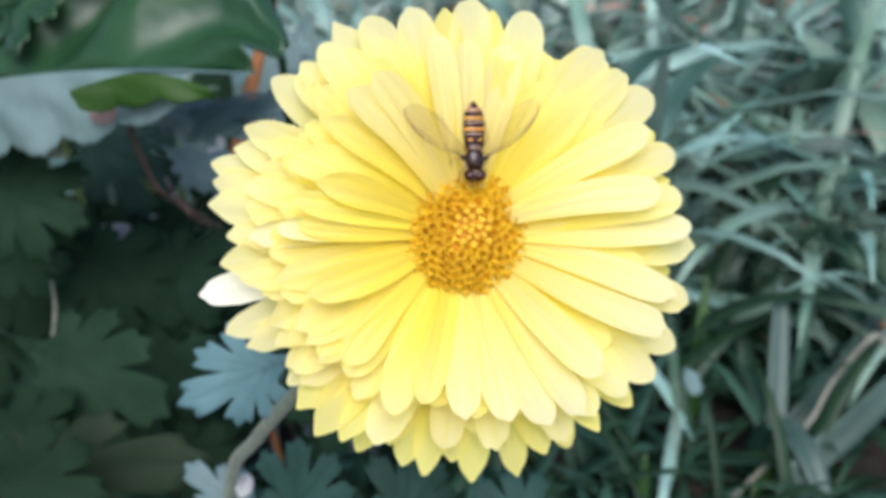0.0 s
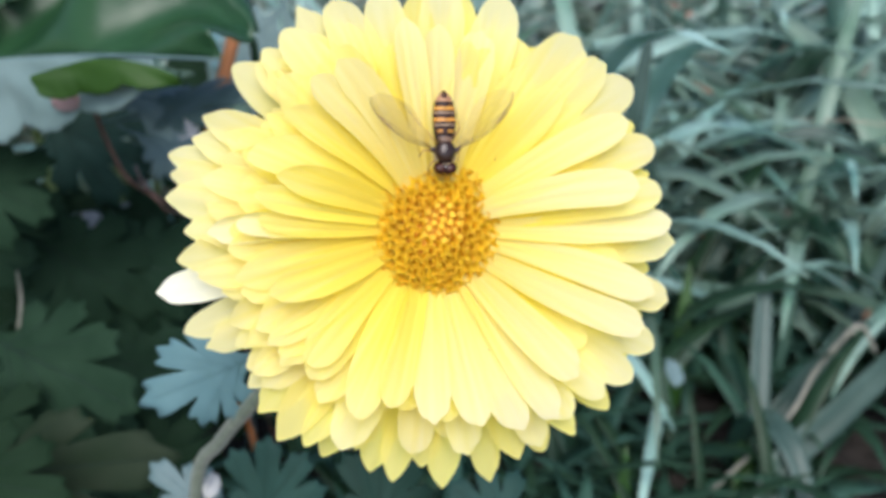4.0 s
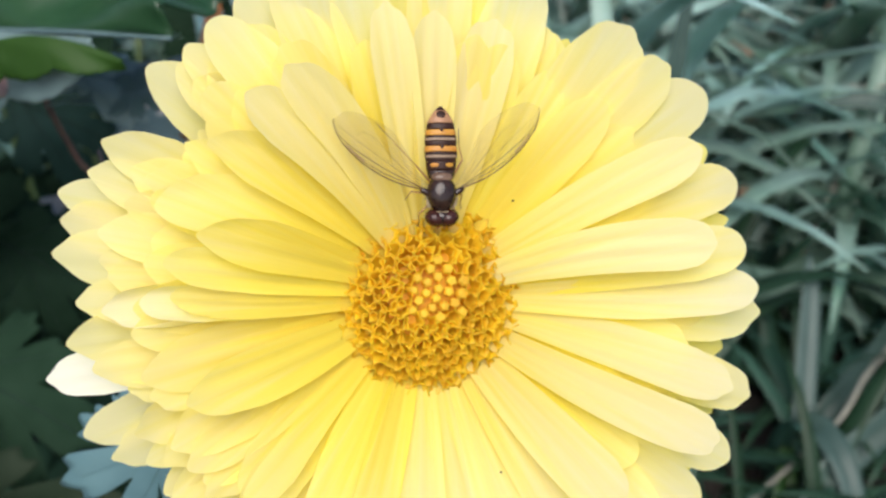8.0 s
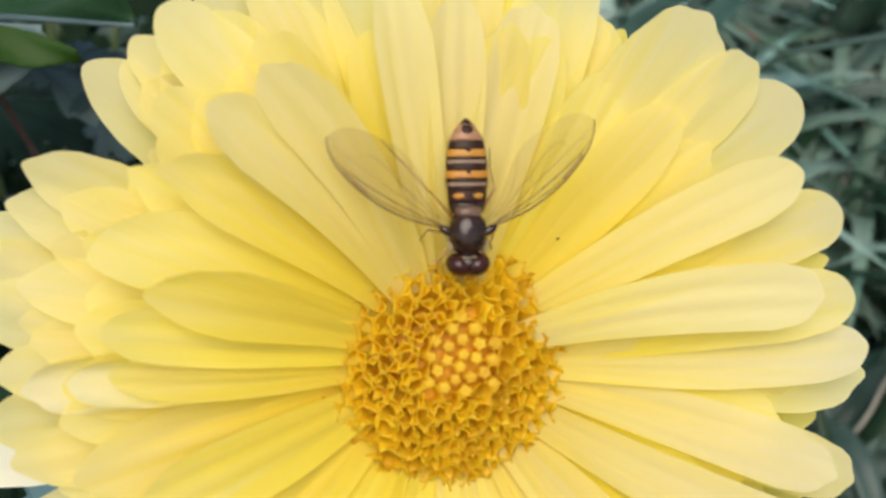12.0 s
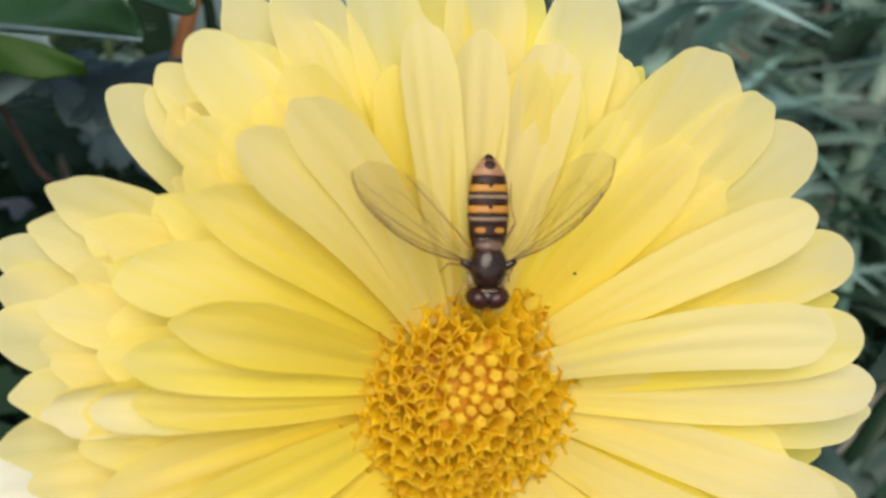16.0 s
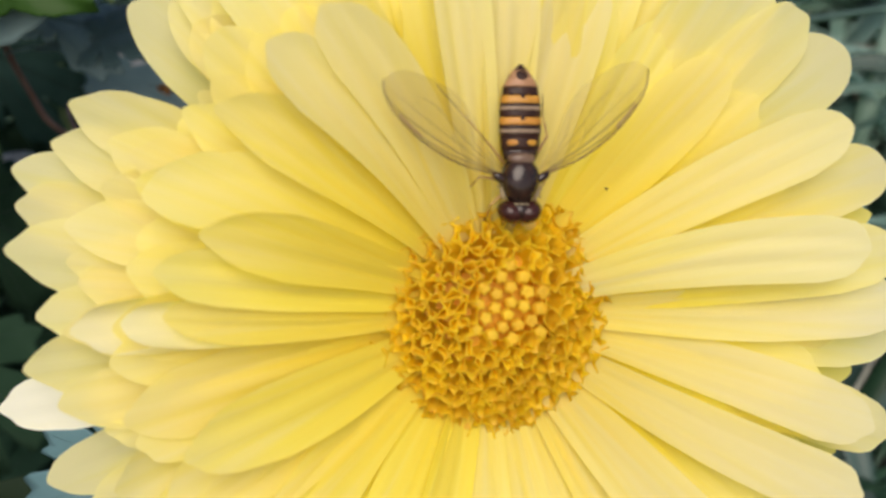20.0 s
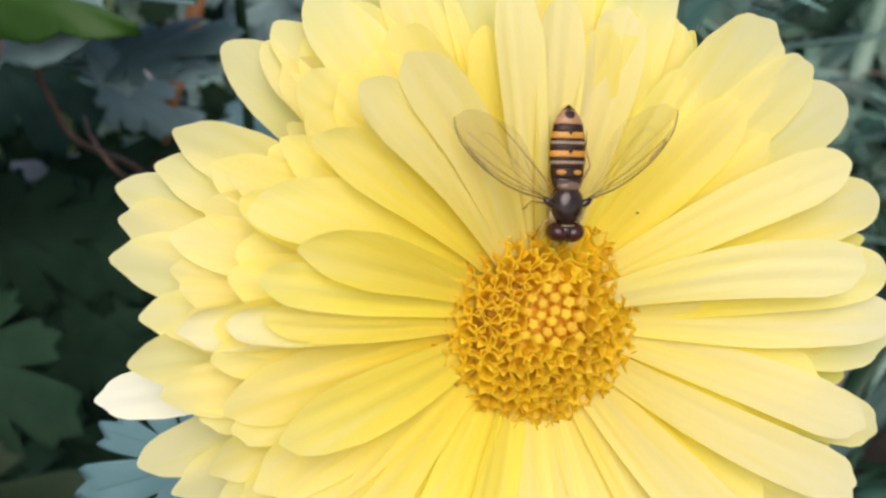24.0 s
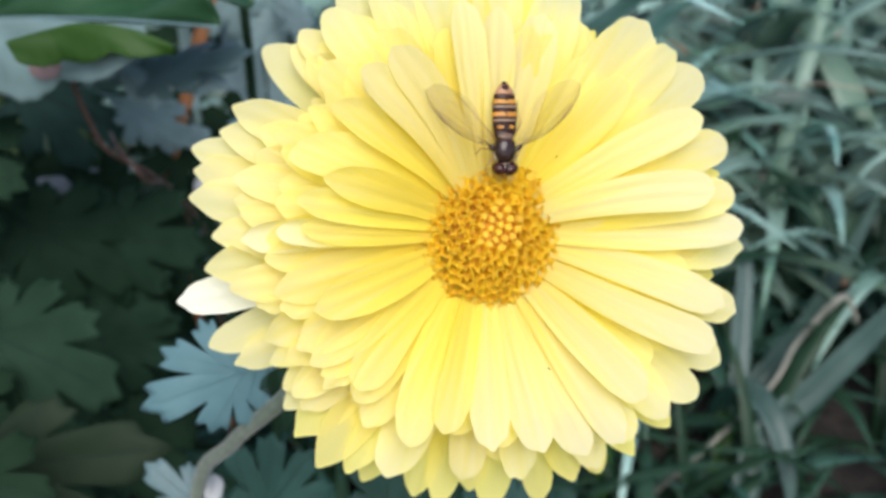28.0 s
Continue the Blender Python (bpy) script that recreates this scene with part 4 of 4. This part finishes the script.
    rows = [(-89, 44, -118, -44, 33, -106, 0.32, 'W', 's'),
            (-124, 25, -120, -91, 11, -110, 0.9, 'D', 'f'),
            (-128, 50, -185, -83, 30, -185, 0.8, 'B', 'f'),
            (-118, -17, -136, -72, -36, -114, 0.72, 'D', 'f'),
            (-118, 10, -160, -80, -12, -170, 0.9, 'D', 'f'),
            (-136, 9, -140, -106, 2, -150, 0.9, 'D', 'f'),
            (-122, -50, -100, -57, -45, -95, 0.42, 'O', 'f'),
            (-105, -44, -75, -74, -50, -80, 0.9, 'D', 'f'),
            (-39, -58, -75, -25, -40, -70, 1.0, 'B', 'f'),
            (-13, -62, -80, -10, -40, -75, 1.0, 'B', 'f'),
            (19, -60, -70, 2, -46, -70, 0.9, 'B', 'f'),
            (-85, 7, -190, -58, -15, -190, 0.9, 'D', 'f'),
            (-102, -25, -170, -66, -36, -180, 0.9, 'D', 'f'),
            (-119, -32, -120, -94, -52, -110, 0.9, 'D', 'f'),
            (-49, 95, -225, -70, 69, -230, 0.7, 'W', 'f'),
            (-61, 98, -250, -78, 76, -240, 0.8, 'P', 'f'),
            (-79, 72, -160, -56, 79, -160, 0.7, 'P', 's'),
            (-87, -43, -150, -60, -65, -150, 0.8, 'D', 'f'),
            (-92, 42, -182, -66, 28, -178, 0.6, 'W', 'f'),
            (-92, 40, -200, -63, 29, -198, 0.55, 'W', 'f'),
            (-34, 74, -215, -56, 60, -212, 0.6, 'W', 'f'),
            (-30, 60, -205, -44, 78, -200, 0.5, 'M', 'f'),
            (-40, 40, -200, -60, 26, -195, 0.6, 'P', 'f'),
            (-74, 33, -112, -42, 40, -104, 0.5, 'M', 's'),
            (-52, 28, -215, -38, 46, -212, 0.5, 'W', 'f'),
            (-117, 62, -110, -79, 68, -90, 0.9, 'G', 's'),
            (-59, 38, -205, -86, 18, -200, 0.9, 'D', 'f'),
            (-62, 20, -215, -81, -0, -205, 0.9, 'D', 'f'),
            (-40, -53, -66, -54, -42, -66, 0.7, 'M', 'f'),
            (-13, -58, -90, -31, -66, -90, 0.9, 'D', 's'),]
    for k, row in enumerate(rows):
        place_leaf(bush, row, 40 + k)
    # deeper leaves fill the space behind, their shade put into the dark green
    rng = random.Random(21)
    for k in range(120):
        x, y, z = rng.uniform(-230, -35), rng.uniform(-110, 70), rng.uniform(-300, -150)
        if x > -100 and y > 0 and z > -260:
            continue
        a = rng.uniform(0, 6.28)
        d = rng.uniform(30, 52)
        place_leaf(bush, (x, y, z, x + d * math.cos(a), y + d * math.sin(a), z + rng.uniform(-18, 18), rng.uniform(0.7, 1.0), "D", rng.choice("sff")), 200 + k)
    # unseen leaves added above and beside the bush to keep light off its inside
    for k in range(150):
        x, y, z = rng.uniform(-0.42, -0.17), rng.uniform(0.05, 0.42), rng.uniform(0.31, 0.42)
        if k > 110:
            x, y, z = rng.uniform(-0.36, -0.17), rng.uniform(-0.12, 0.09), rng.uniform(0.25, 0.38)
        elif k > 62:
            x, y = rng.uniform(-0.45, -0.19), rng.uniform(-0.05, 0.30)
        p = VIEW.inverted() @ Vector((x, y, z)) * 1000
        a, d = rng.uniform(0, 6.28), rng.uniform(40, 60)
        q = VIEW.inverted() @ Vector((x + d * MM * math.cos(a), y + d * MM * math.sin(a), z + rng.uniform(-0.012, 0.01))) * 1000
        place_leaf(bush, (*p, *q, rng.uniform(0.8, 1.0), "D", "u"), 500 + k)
    # branching stalks hold the leaves up from the soil
    for k in range(9):
        x, y = rng.uniform(-0.26, -0.10), rng.uniform(0.22, 0.34)
        top = Vector((x + rng.uniform(-0.03, 0.03), y + rng.uniform(-0.03, 0.03), rng.uniform(0.14, 0.26)))
        pts = [VIEW.inverted() @ p for p in smooth_line([Vector((x, y, -0.01)), Vector((x, y, 0.07)).lerp(top, 0.3), top], 6)]
        part("stalk", mesh_from("stalk", *tube(pts, [0.0022 - 0.0010 * i / len(pts) for i in range(len(pts))], 8)), CALYX, bush)
    return bush


def rod_thing(name, points, radii, material, label, category, kind=""):
    line = smooth_line([Vector(p) for p in points], 6)
    base = line[0].copy()
    r = [float(np.interp(i / (len(line) - 1), np.linspace(0, 1, len(radii)), radii)) for i in range(len(line))]
    ob = part(name, mesh_from(name, *tube([p - base for p in line], r, 10)), material)
    ob.location = base
    return tagged(ob, label, category, "", kind)


# ---- grass ----
def blade_grid(base, heading, length, width, rise, droop, twist, m=12, n=3):
    """A grass blade that rises from base and arches over towards heading (radians)."""
    grid = np.zeros((m, n, 3))
    p = Vector(base)
    pitch = rise
    step = length / (m - 1)
    for i in range(m):
        s = i / (m - 1)
        d = Vector((math.cos(heading) * math.cos(pitch), math.sin(heading) * math.cos(pitch), math.sin(pitch)))
        side = Vector((-math.sin(heading + twist * s), math.cos(heading + twist * s), 0))
        half = 0.5 * width * min(1, 0.55 + s * 2) * (1 - s ** 3) + 0.0002
        for j in range(n):
            v = 2 * j / (n - 1) - 1
            q = p + side * v * half + Vector((0, 0, abs(v) * half * 0.35))
            grid[i, j] = q
        p = p + d * step
        pitch -= droop / (m - 1) * (0.4 + 1.2 * s)
        if p.z < 0.004 and pitch < 0:
            pitch = 0.0
    return grid


def lawn_z(x, y):
    """Height of the soil: gently uneven."""
    return 0.010 * noise.noise((x * 6, y * 6, 1.0)) + 0.004 * noise.noise((x * 23, y * 23, 4.0)) - 0.006


def build_ground():
    n = 90
    xs = np.sign(np.linspace(-1, 1, n)) * np.abs(np.linspace(-1, 1, n)) ** 5 * 60
    xs = xs + np.linspace(-1.2, 1.2, n)
    verts = [(x, y + 0.3, lawn_z(x, y + 0.3) * (1 if abs(x) + abs(y) < 8 else 0.2)) for x in xs for y in xs]
    faces = [(i * n + j, (i + 1) * n + j, (i + 1) * n + j + 1, i * n + j + 1) for i in range(n - 1) for j in range(n - 1)]
    tagged(part("ground", mesh_from("ground", verts, faces), SOIL), "dark moist soil with plant litter", "ground", "", "structure")


def joined(name, sheets, material, label, category):
    verts, faces = [], []
    for v, f in sheets:
        k = len(verts)
        verts.extend(v)
        faces.extend(tuple(i + k for i in q) for q in f)
    return tagged(part(name, mesh_from(name, verts, faces), material), label, category, "", "stuff")


def build_grass():
    rng = random.Random(5)
    sheets, far, low = [], [], []
    for k in range(2500):
        y = rng.uniform(0.10, 1.0) ** 1.1 * 2.2
        x = rng.uniform(-0.12 - 0.30 * y, 0.16 + 0.62 * y)
        if (x < 0.02 and y < 0.34) or (y < 0.40 and rng.random() < (0.85 if y < 0.27 else 0.5)):
            continue
        h = rng.uniform(0.12, 0.32) * (0.7 if y < 0.3 else 1.0)
        # near blades get the colour with shade in it, far ones the brightened colour
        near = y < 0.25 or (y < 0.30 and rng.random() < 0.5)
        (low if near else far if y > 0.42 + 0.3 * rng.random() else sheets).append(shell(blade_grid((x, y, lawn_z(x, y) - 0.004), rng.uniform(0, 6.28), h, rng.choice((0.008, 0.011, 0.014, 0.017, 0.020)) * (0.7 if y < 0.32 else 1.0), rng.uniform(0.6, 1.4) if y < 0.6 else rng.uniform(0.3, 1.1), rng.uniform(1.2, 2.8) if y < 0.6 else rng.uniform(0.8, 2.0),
                                       rng.uniform(-0.6, 0.6), 9), 0.0002))
    for k in range(1400):
        y = rng.uniform(0.33, 0.95)
        x = rng.uniform(-0.05 - 0.2 * y, 0.16 + 0.55 * y)
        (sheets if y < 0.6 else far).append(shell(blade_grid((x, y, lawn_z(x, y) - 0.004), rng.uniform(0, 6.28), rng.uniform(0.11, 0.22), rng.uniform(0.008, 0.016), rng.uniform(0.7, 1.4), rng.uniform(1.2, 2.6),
                                                             rng.uniform(-0.6, 0.6), 10), 0.0002))
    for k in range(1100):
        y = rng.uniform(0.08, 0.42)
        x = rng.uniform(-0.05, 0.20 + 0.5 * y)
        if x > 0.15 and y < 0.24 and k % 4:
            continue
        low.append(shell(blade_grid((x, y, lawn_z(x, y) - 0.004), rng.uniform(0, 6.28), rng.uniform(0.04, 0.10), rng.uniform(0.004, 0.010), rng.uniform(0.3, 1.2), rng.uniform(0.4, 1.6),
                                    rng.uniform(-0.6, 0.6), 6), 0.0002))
    joined("grass", low, GRASS_SHADED, "grass close to the flower, shade put into its dark green", "grass")
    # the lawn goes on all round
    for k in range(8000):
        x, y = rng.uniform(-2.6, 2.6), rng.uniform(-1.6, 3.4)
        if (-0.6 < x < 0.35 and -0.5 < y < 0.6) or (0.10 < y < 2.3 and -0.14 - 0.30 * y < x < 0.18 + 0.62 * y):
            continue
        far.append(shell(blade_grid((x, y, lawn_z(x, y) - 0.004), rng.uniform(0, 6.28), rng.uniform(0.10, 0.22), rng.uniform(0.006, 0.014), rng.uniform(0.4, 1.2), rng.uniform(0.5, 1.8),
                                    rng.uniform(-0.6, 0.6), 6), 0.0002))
    joined("grass", far, GRASS_LIT, "grass farther out on the lawn, its brighter light put into the colour", "grass")
    joined("grass", sheets, GRASS, "long arching blue-green grass on dark soil", "grass")
    # dry litter between the blades
    sheets = []
    for k in range(700):
        y = rng.uniform(0.22, 1.0) ** 1.2 * 2.2
        x = rng.uniform(-0.3 - 0.3 * y, 0.2 + 0.6 * y)
        L = rng.uniform(0.012, 0.04)
        g = leaf_grid(L, L * rng.uniform(0.4, 0.8), 1, rng.uniform(-0.3, 0.3), 0.5, k, 0.1)[::6, ::3]
        m = Matrix.Translation((x, y, lawn_z(x, y) + rng.uniform(0.004, 0.03))) @ Euler((rng.uniform(-0.7, 0.7), rng.uniform(-0.7, 0.7), rng.uniform(0, 6.28))).to_matrix().to_4x4()
        pts = np.array([[m @ Vector(p) for p in row] for row in g])
        sheets.append(shell(pts, 0.0003))
    joined("fallen_leaves", sheets, LITTER, "brown dry leaf litter lying between the grass", "leaf litter")
    sheets = []
    for k in range(1300):
        y = rng.uniform(0.25, 1.0) ** 1.2 * 2.2
        x = rng.uniform(-0.3 - 0.3 * y, 0.2 + 0.6 * y)
        sheets.append(shell(blade_grid((x, y, lawn_z(x, y) + rng.uniform(0.005, 0.05)), rng.uniform(0, 6.28), rng.uniform(0.08, 0.20), rng.uniform(0.002, 0.006), rng.uniform(-0.1, 0.7), rng.uniform(0.1, 0.8),
                                       0.3, 7), 0.0003))
    joined("dry_straw", sheets, STRAW, "pale dry grass straw lying on the lawn", "straw")


def big_blade(points, width, label, material=BLADE):
    """A broad single grass blade through points."""
    line = smooth_line([Vector(p) for p in points], 6)
    base = line[0].copy()
    grid = np.zeros((len(line), 5, 3))
    for i, p in enumerate(line):
        s = i / (len(line) - 1)
        t = (line[min(i + 1, len(line) - 1)] - line[max(i - 1, 0)]).normalized()
        side = t.cross(Vector((0.0, -0.75, 0.66))).normalized()
        up = side.cross(t)
        half = 0.5 * width * min(1, 0.6 + 2 * s) * (1 - s ** 4) + 0.0002
        for j in range(5):
            v = j / 2 - 1
            grid[i, j] = p - base + side * v * half + up * abs(v) * half * 0.3
    ob = part("grass_blade", mesh_from("grass_blade", *shell(grid, 0.0002)), material)
    ob.location = base
    rib = [Vector(grid[i, 2]) + Vector((0, -0.0002, 0.0002)) for i in range(len(line))]
    part("midrib", mesh_from("midrib", *tube(rib, [width * 0.045 * (1 - 0.8 * i / len(rib)) for i in range(len(rib))], 5)), material, ob)
    return tagged(ob, label, "grass blade", "broad grass blades")


def build_single_blades():
    lab = "broad blue-green grass blade standing in the lawn"
    big_blade([(0.130, 0.185, -0.008), (0.134, 0.211, 0.027), (0.140, 0.240, 0.058), (0.141, 0.252, 0.070)], 0.0085, lab)
    big_blade([(0.118, 0.150, -0.010), (0.132, 0.178, 0.021), (0.159, 0.195, 0.037), (0.193, 0.219, 0.051), (0.226, 0.246, 0.060)], 0.0115, lab)
    big_blade([(0.128, 0.210, -0.010), (0.143, 0.214, 0.023), (0.171, 0.239, 0.035), (0.203, 0.274, 0.054), (0.232, 0.312, 0.070)], 0.0075, lab)
    big_blade([(0.126, 0.212, -0.010), (0.131, 0.200, 0.029), (0.137, 0.184, 0.031), (0.141, 0.170, 0.018), (0.143, 0.160, 0.0)], 0.0095, "broad pale grass blade bent sharply over")
    big_blade([(0.075, 0.33, -0.01), (0.083, 0.31, 0.06), (0.092, 0.30, 0.12), (0.098, 0.31, 0.17)], 0.010, lab)
    big_blade([(0.112, 0.30, -0.01), (0.108, 0.30, 0.05), (0.098, 0.30, 0.10), (0.085, 0.31, 0.12)], 0.009, lab)
    big_blade([(0.26, 0.36, -0.01), (0.235, 0.35, 0.06), (0.20, 0.35, 0.09), (0.16, 0.36, 0.08)], 0.010, lab)
    big_blade([(0.14, 0.47, -0.01), (0.145, 0.46, 0.06), (0.135, 0.45, 0.12), (0.115, 0.45, 0.15), (0.09, 0.46, 0.15)], 0.011, lab)
    big_blade([(0.24, 0.50, -0.01), (0.235, 0.49, 0.07), (0.215, 0.48, 0.11), (0.19, 0.48, 0.12)], 0.012, lab)
    pale = "grey-green grass blade behind the leaves, light put into its pale colour"
    for x, top, w in ((-78, 105, 0.006), (-62, 112, 0.008), (-54, 100, 0.006), (-46, 110, 0.009), (-36, 104, 0.007)):
        foot = at(x + 4, 0, -262)
        big_blade([Vector((foot.x, foot.y, -0.010)), foot, at(x, 45, -262), at(x - 3, 78, -258), at(x - 9, top, -250)], w, pale, LEAF_LIT)
    green = "fresh green grass blade standing in the shade"
    big_blade([(0.121, 0.180, -0.010), (0.124, 0.189, 0.006), (0.130, 0.207, 0.022), (0.133, 0.217, 0.032)], 0.008, green, BLADE_GREEN)
    big_blade([(0.070, 0.165, -0.010), (0.072, 0.170, 0.010), (0.074, 0.180, 0.036)], 0.006, green, BLADE_GREEN)
    big_blade([(0.110, 0.25, -0.010), (0.112, 0.255, 0.030), (0.116, 0.270, 0.065)], 0.007, green, BLADE_GREEN)
    rod_thing("dry_grass_stalk", [(0.080, 0.172, -0.010), (0.100, 0.179, 0.002), (0.138, 0.194, 0.034), (0.151, 0.205, 0.049), (0.160, 0.203, 0.069), (0.166, 0.205, 0.070), (0.172, 0.203, 0.060)],
              [0.0010, 0.0009, 0.0009, 0.0011, 0.0014, 0.0011, 0.0007], STALK, "grey-green dry grass stalk bent over at its tip", "grass stalk")
    rod_thing("dry_grass_stalk", [(0.150, 0.29, -0.008), (0.177, 0.334, 0.038), (0.224, 0.405, 0.058), (0.276, 0.480, 0.088), (0.33, 0.56, 0.12)],
              [0.0012, 0.0012, 0.0013, 0.0014, 0.0008], STALK, "thin straw-coloured grass stalk leaning over the lawn", "grass stalk")
    rod_thing("fallen_twig", [(0.10, 0.64, 0.085), (0.164, 0.623, 0.091), (0.201, 0.613, 0.075), (0.247, 0.602, 0.057), (0.29, 0.575, 0.050), (0.33, 0.56, -0.008)], [0.0035, 0.0045, 0.005, 0.0045, 0.004], TWIG, "pinkish brown twig lying in the grass", "twig")
    rod_thing("fallen_twig", [(0.20, 0.69, 0.085), (0.262, 0.669, 0.088), (0.306, 0.657, 0.074), (0.354, 0.649, 0.057), (0.41, 0.63, -0.008)], [0.004, 0.0055, 0.006, 0.005, 0.004], TWIG, "dark reddish twig lying in the grass", "twig")
    rod_thing("red_stalk", [at(-80, 46, -106), at(-80, 41, -110), at(-81, 35, -116), at(-80, 27, -126), at(-77.5, 20.5, -135), at(-73, 16, -170), at(-66, 0, -215), Vector((-0.060, 0.270, -0.010))],
              [0.0005, 0.0006, 0.0006, 0.0006, 0.0008, 0.0012], RED_STALK, "thin reddish leaf stalk among dark leaves", "stalk")
    rod_thing("dry_leaf_stalk", [at(-81, 27, -150), at(-76.4, 21.7, -140), at(-70, 14, -140), at(-68, 5, -190), Vector((-0.060, 0.22, -0.010))], [0.0004, 0.0005, 0.0004, 0.0008], RED_STALK, "thin dull brown leaf stalk among dark leaves", "stalk")
    rod_thing("dry_thread", [(-0.112, 0.101, 0.121), (-0.110, 0.108, 0.127), (-0.108, 0.114, 0.138), (-0.110, 0.121, 0.145)], [0.0007, 0.0005, 0.0005, 0.0003], STALK, "thin dry grey stalk hanging among dark leaves", "stalk")
    rod_thing("rust_stem", [Vector((-0.060, 0.19, -0.010)), at(-80, 5, -230), at(-73, 28, -200), at(-70, 35, -190), at(-67, 48, -190), at(-62.5, 68, -190), at(-57, 90, -190)], [0.0012, 0.0012, 0.0014, 0.0022, 0.0022, 0.0018], RUST, "rust-orange dry stem behind the leaves", "stem")
    rod_thing("dark_stem", [(-0.04, 0.12, -0.01), (-0.042, 0.124, 0.184), (-0.045, 0.133, 0.208), (-0.047, 0.14, 0.25)], [0.0013, 0.0011, 0.001, 0.0008], LEAF_SHADED, "thin dark green stem behind the flower", "stem")


def curled_leaf(name, place, turn, length, wide, bend, seed, material, label, group):
    """A small dry leaf, rolled up along its length."""
    g = leaf_grid(length * MM, length * wide * MM, 2, bend, 0.9, seed, 0.2)[::3, ::2]
    ob = part(name, mesh_from(name, *shell(g, 0.0004)), material)
    ob.matrix_world = facing(place, (0, -0.6, 0.8), turn, 25)
    tagged(ob, label, "leaf", group)


def build_withered():
    pale = "small pale grey withered leaf curled among the stems"
    for k, (x, y, z, a, L) in enumerate(((-43, -47, -60, 70, 6), (-107, 11, -200, 120, 15), (-102.5, 16, -200, 30, 11), (-86, 45, -205, 10, 12), (95, -46, -262, 80, 15), (-60, 12, -150, 40, 7))):
        curled_leaf("withered_leaf", at(x, y, z), a, L, 0.6, 0.5, 70 + k, LEAF_LIT if L == 15 and x > 0 else WITHERED, pale, "withered leaves")
    rng = random.Random(63)
    for k, (x, y, z, L) in enumerate(((0.173, 0.386, 0.066, 24), (0.185, 0.396, 0.054, 18), (0.153, 0.301, 0.034, 15), (0.152, 0.349, 0.048, 20), (0.158, 0.428, 0.080, 20), (0.178, 0.448, 0.068, 22),
                                      (0.190, 0.266, 0.042, 15), (0.235, 0.40, 0.035, 18), (0.28, 0.52, 0.05, 22), (0.30, 0.62, 0.07, 24))):
        curled_leaf("dry_leaf", Vector((x, y, z)), rng.uniform(0, 360), L, rng.uniform(0.45, 0.7), rng.uniform(0.2, 0.6), 90 + k, DRY_LEAF, "orange-brown dry fallen leaf caught in the grass", "fallen leaves in the grass")


build_ground()
plant = build_flower()
fly = build_fly()
build_leaves(plant)
build_single_blades()
build_withered()
build_grass()


def motions():
    """The hoverfly sits still on the flower all the while."""
    walk(fly, [(0.0, FLY), (28.0, FLY)])


motions()
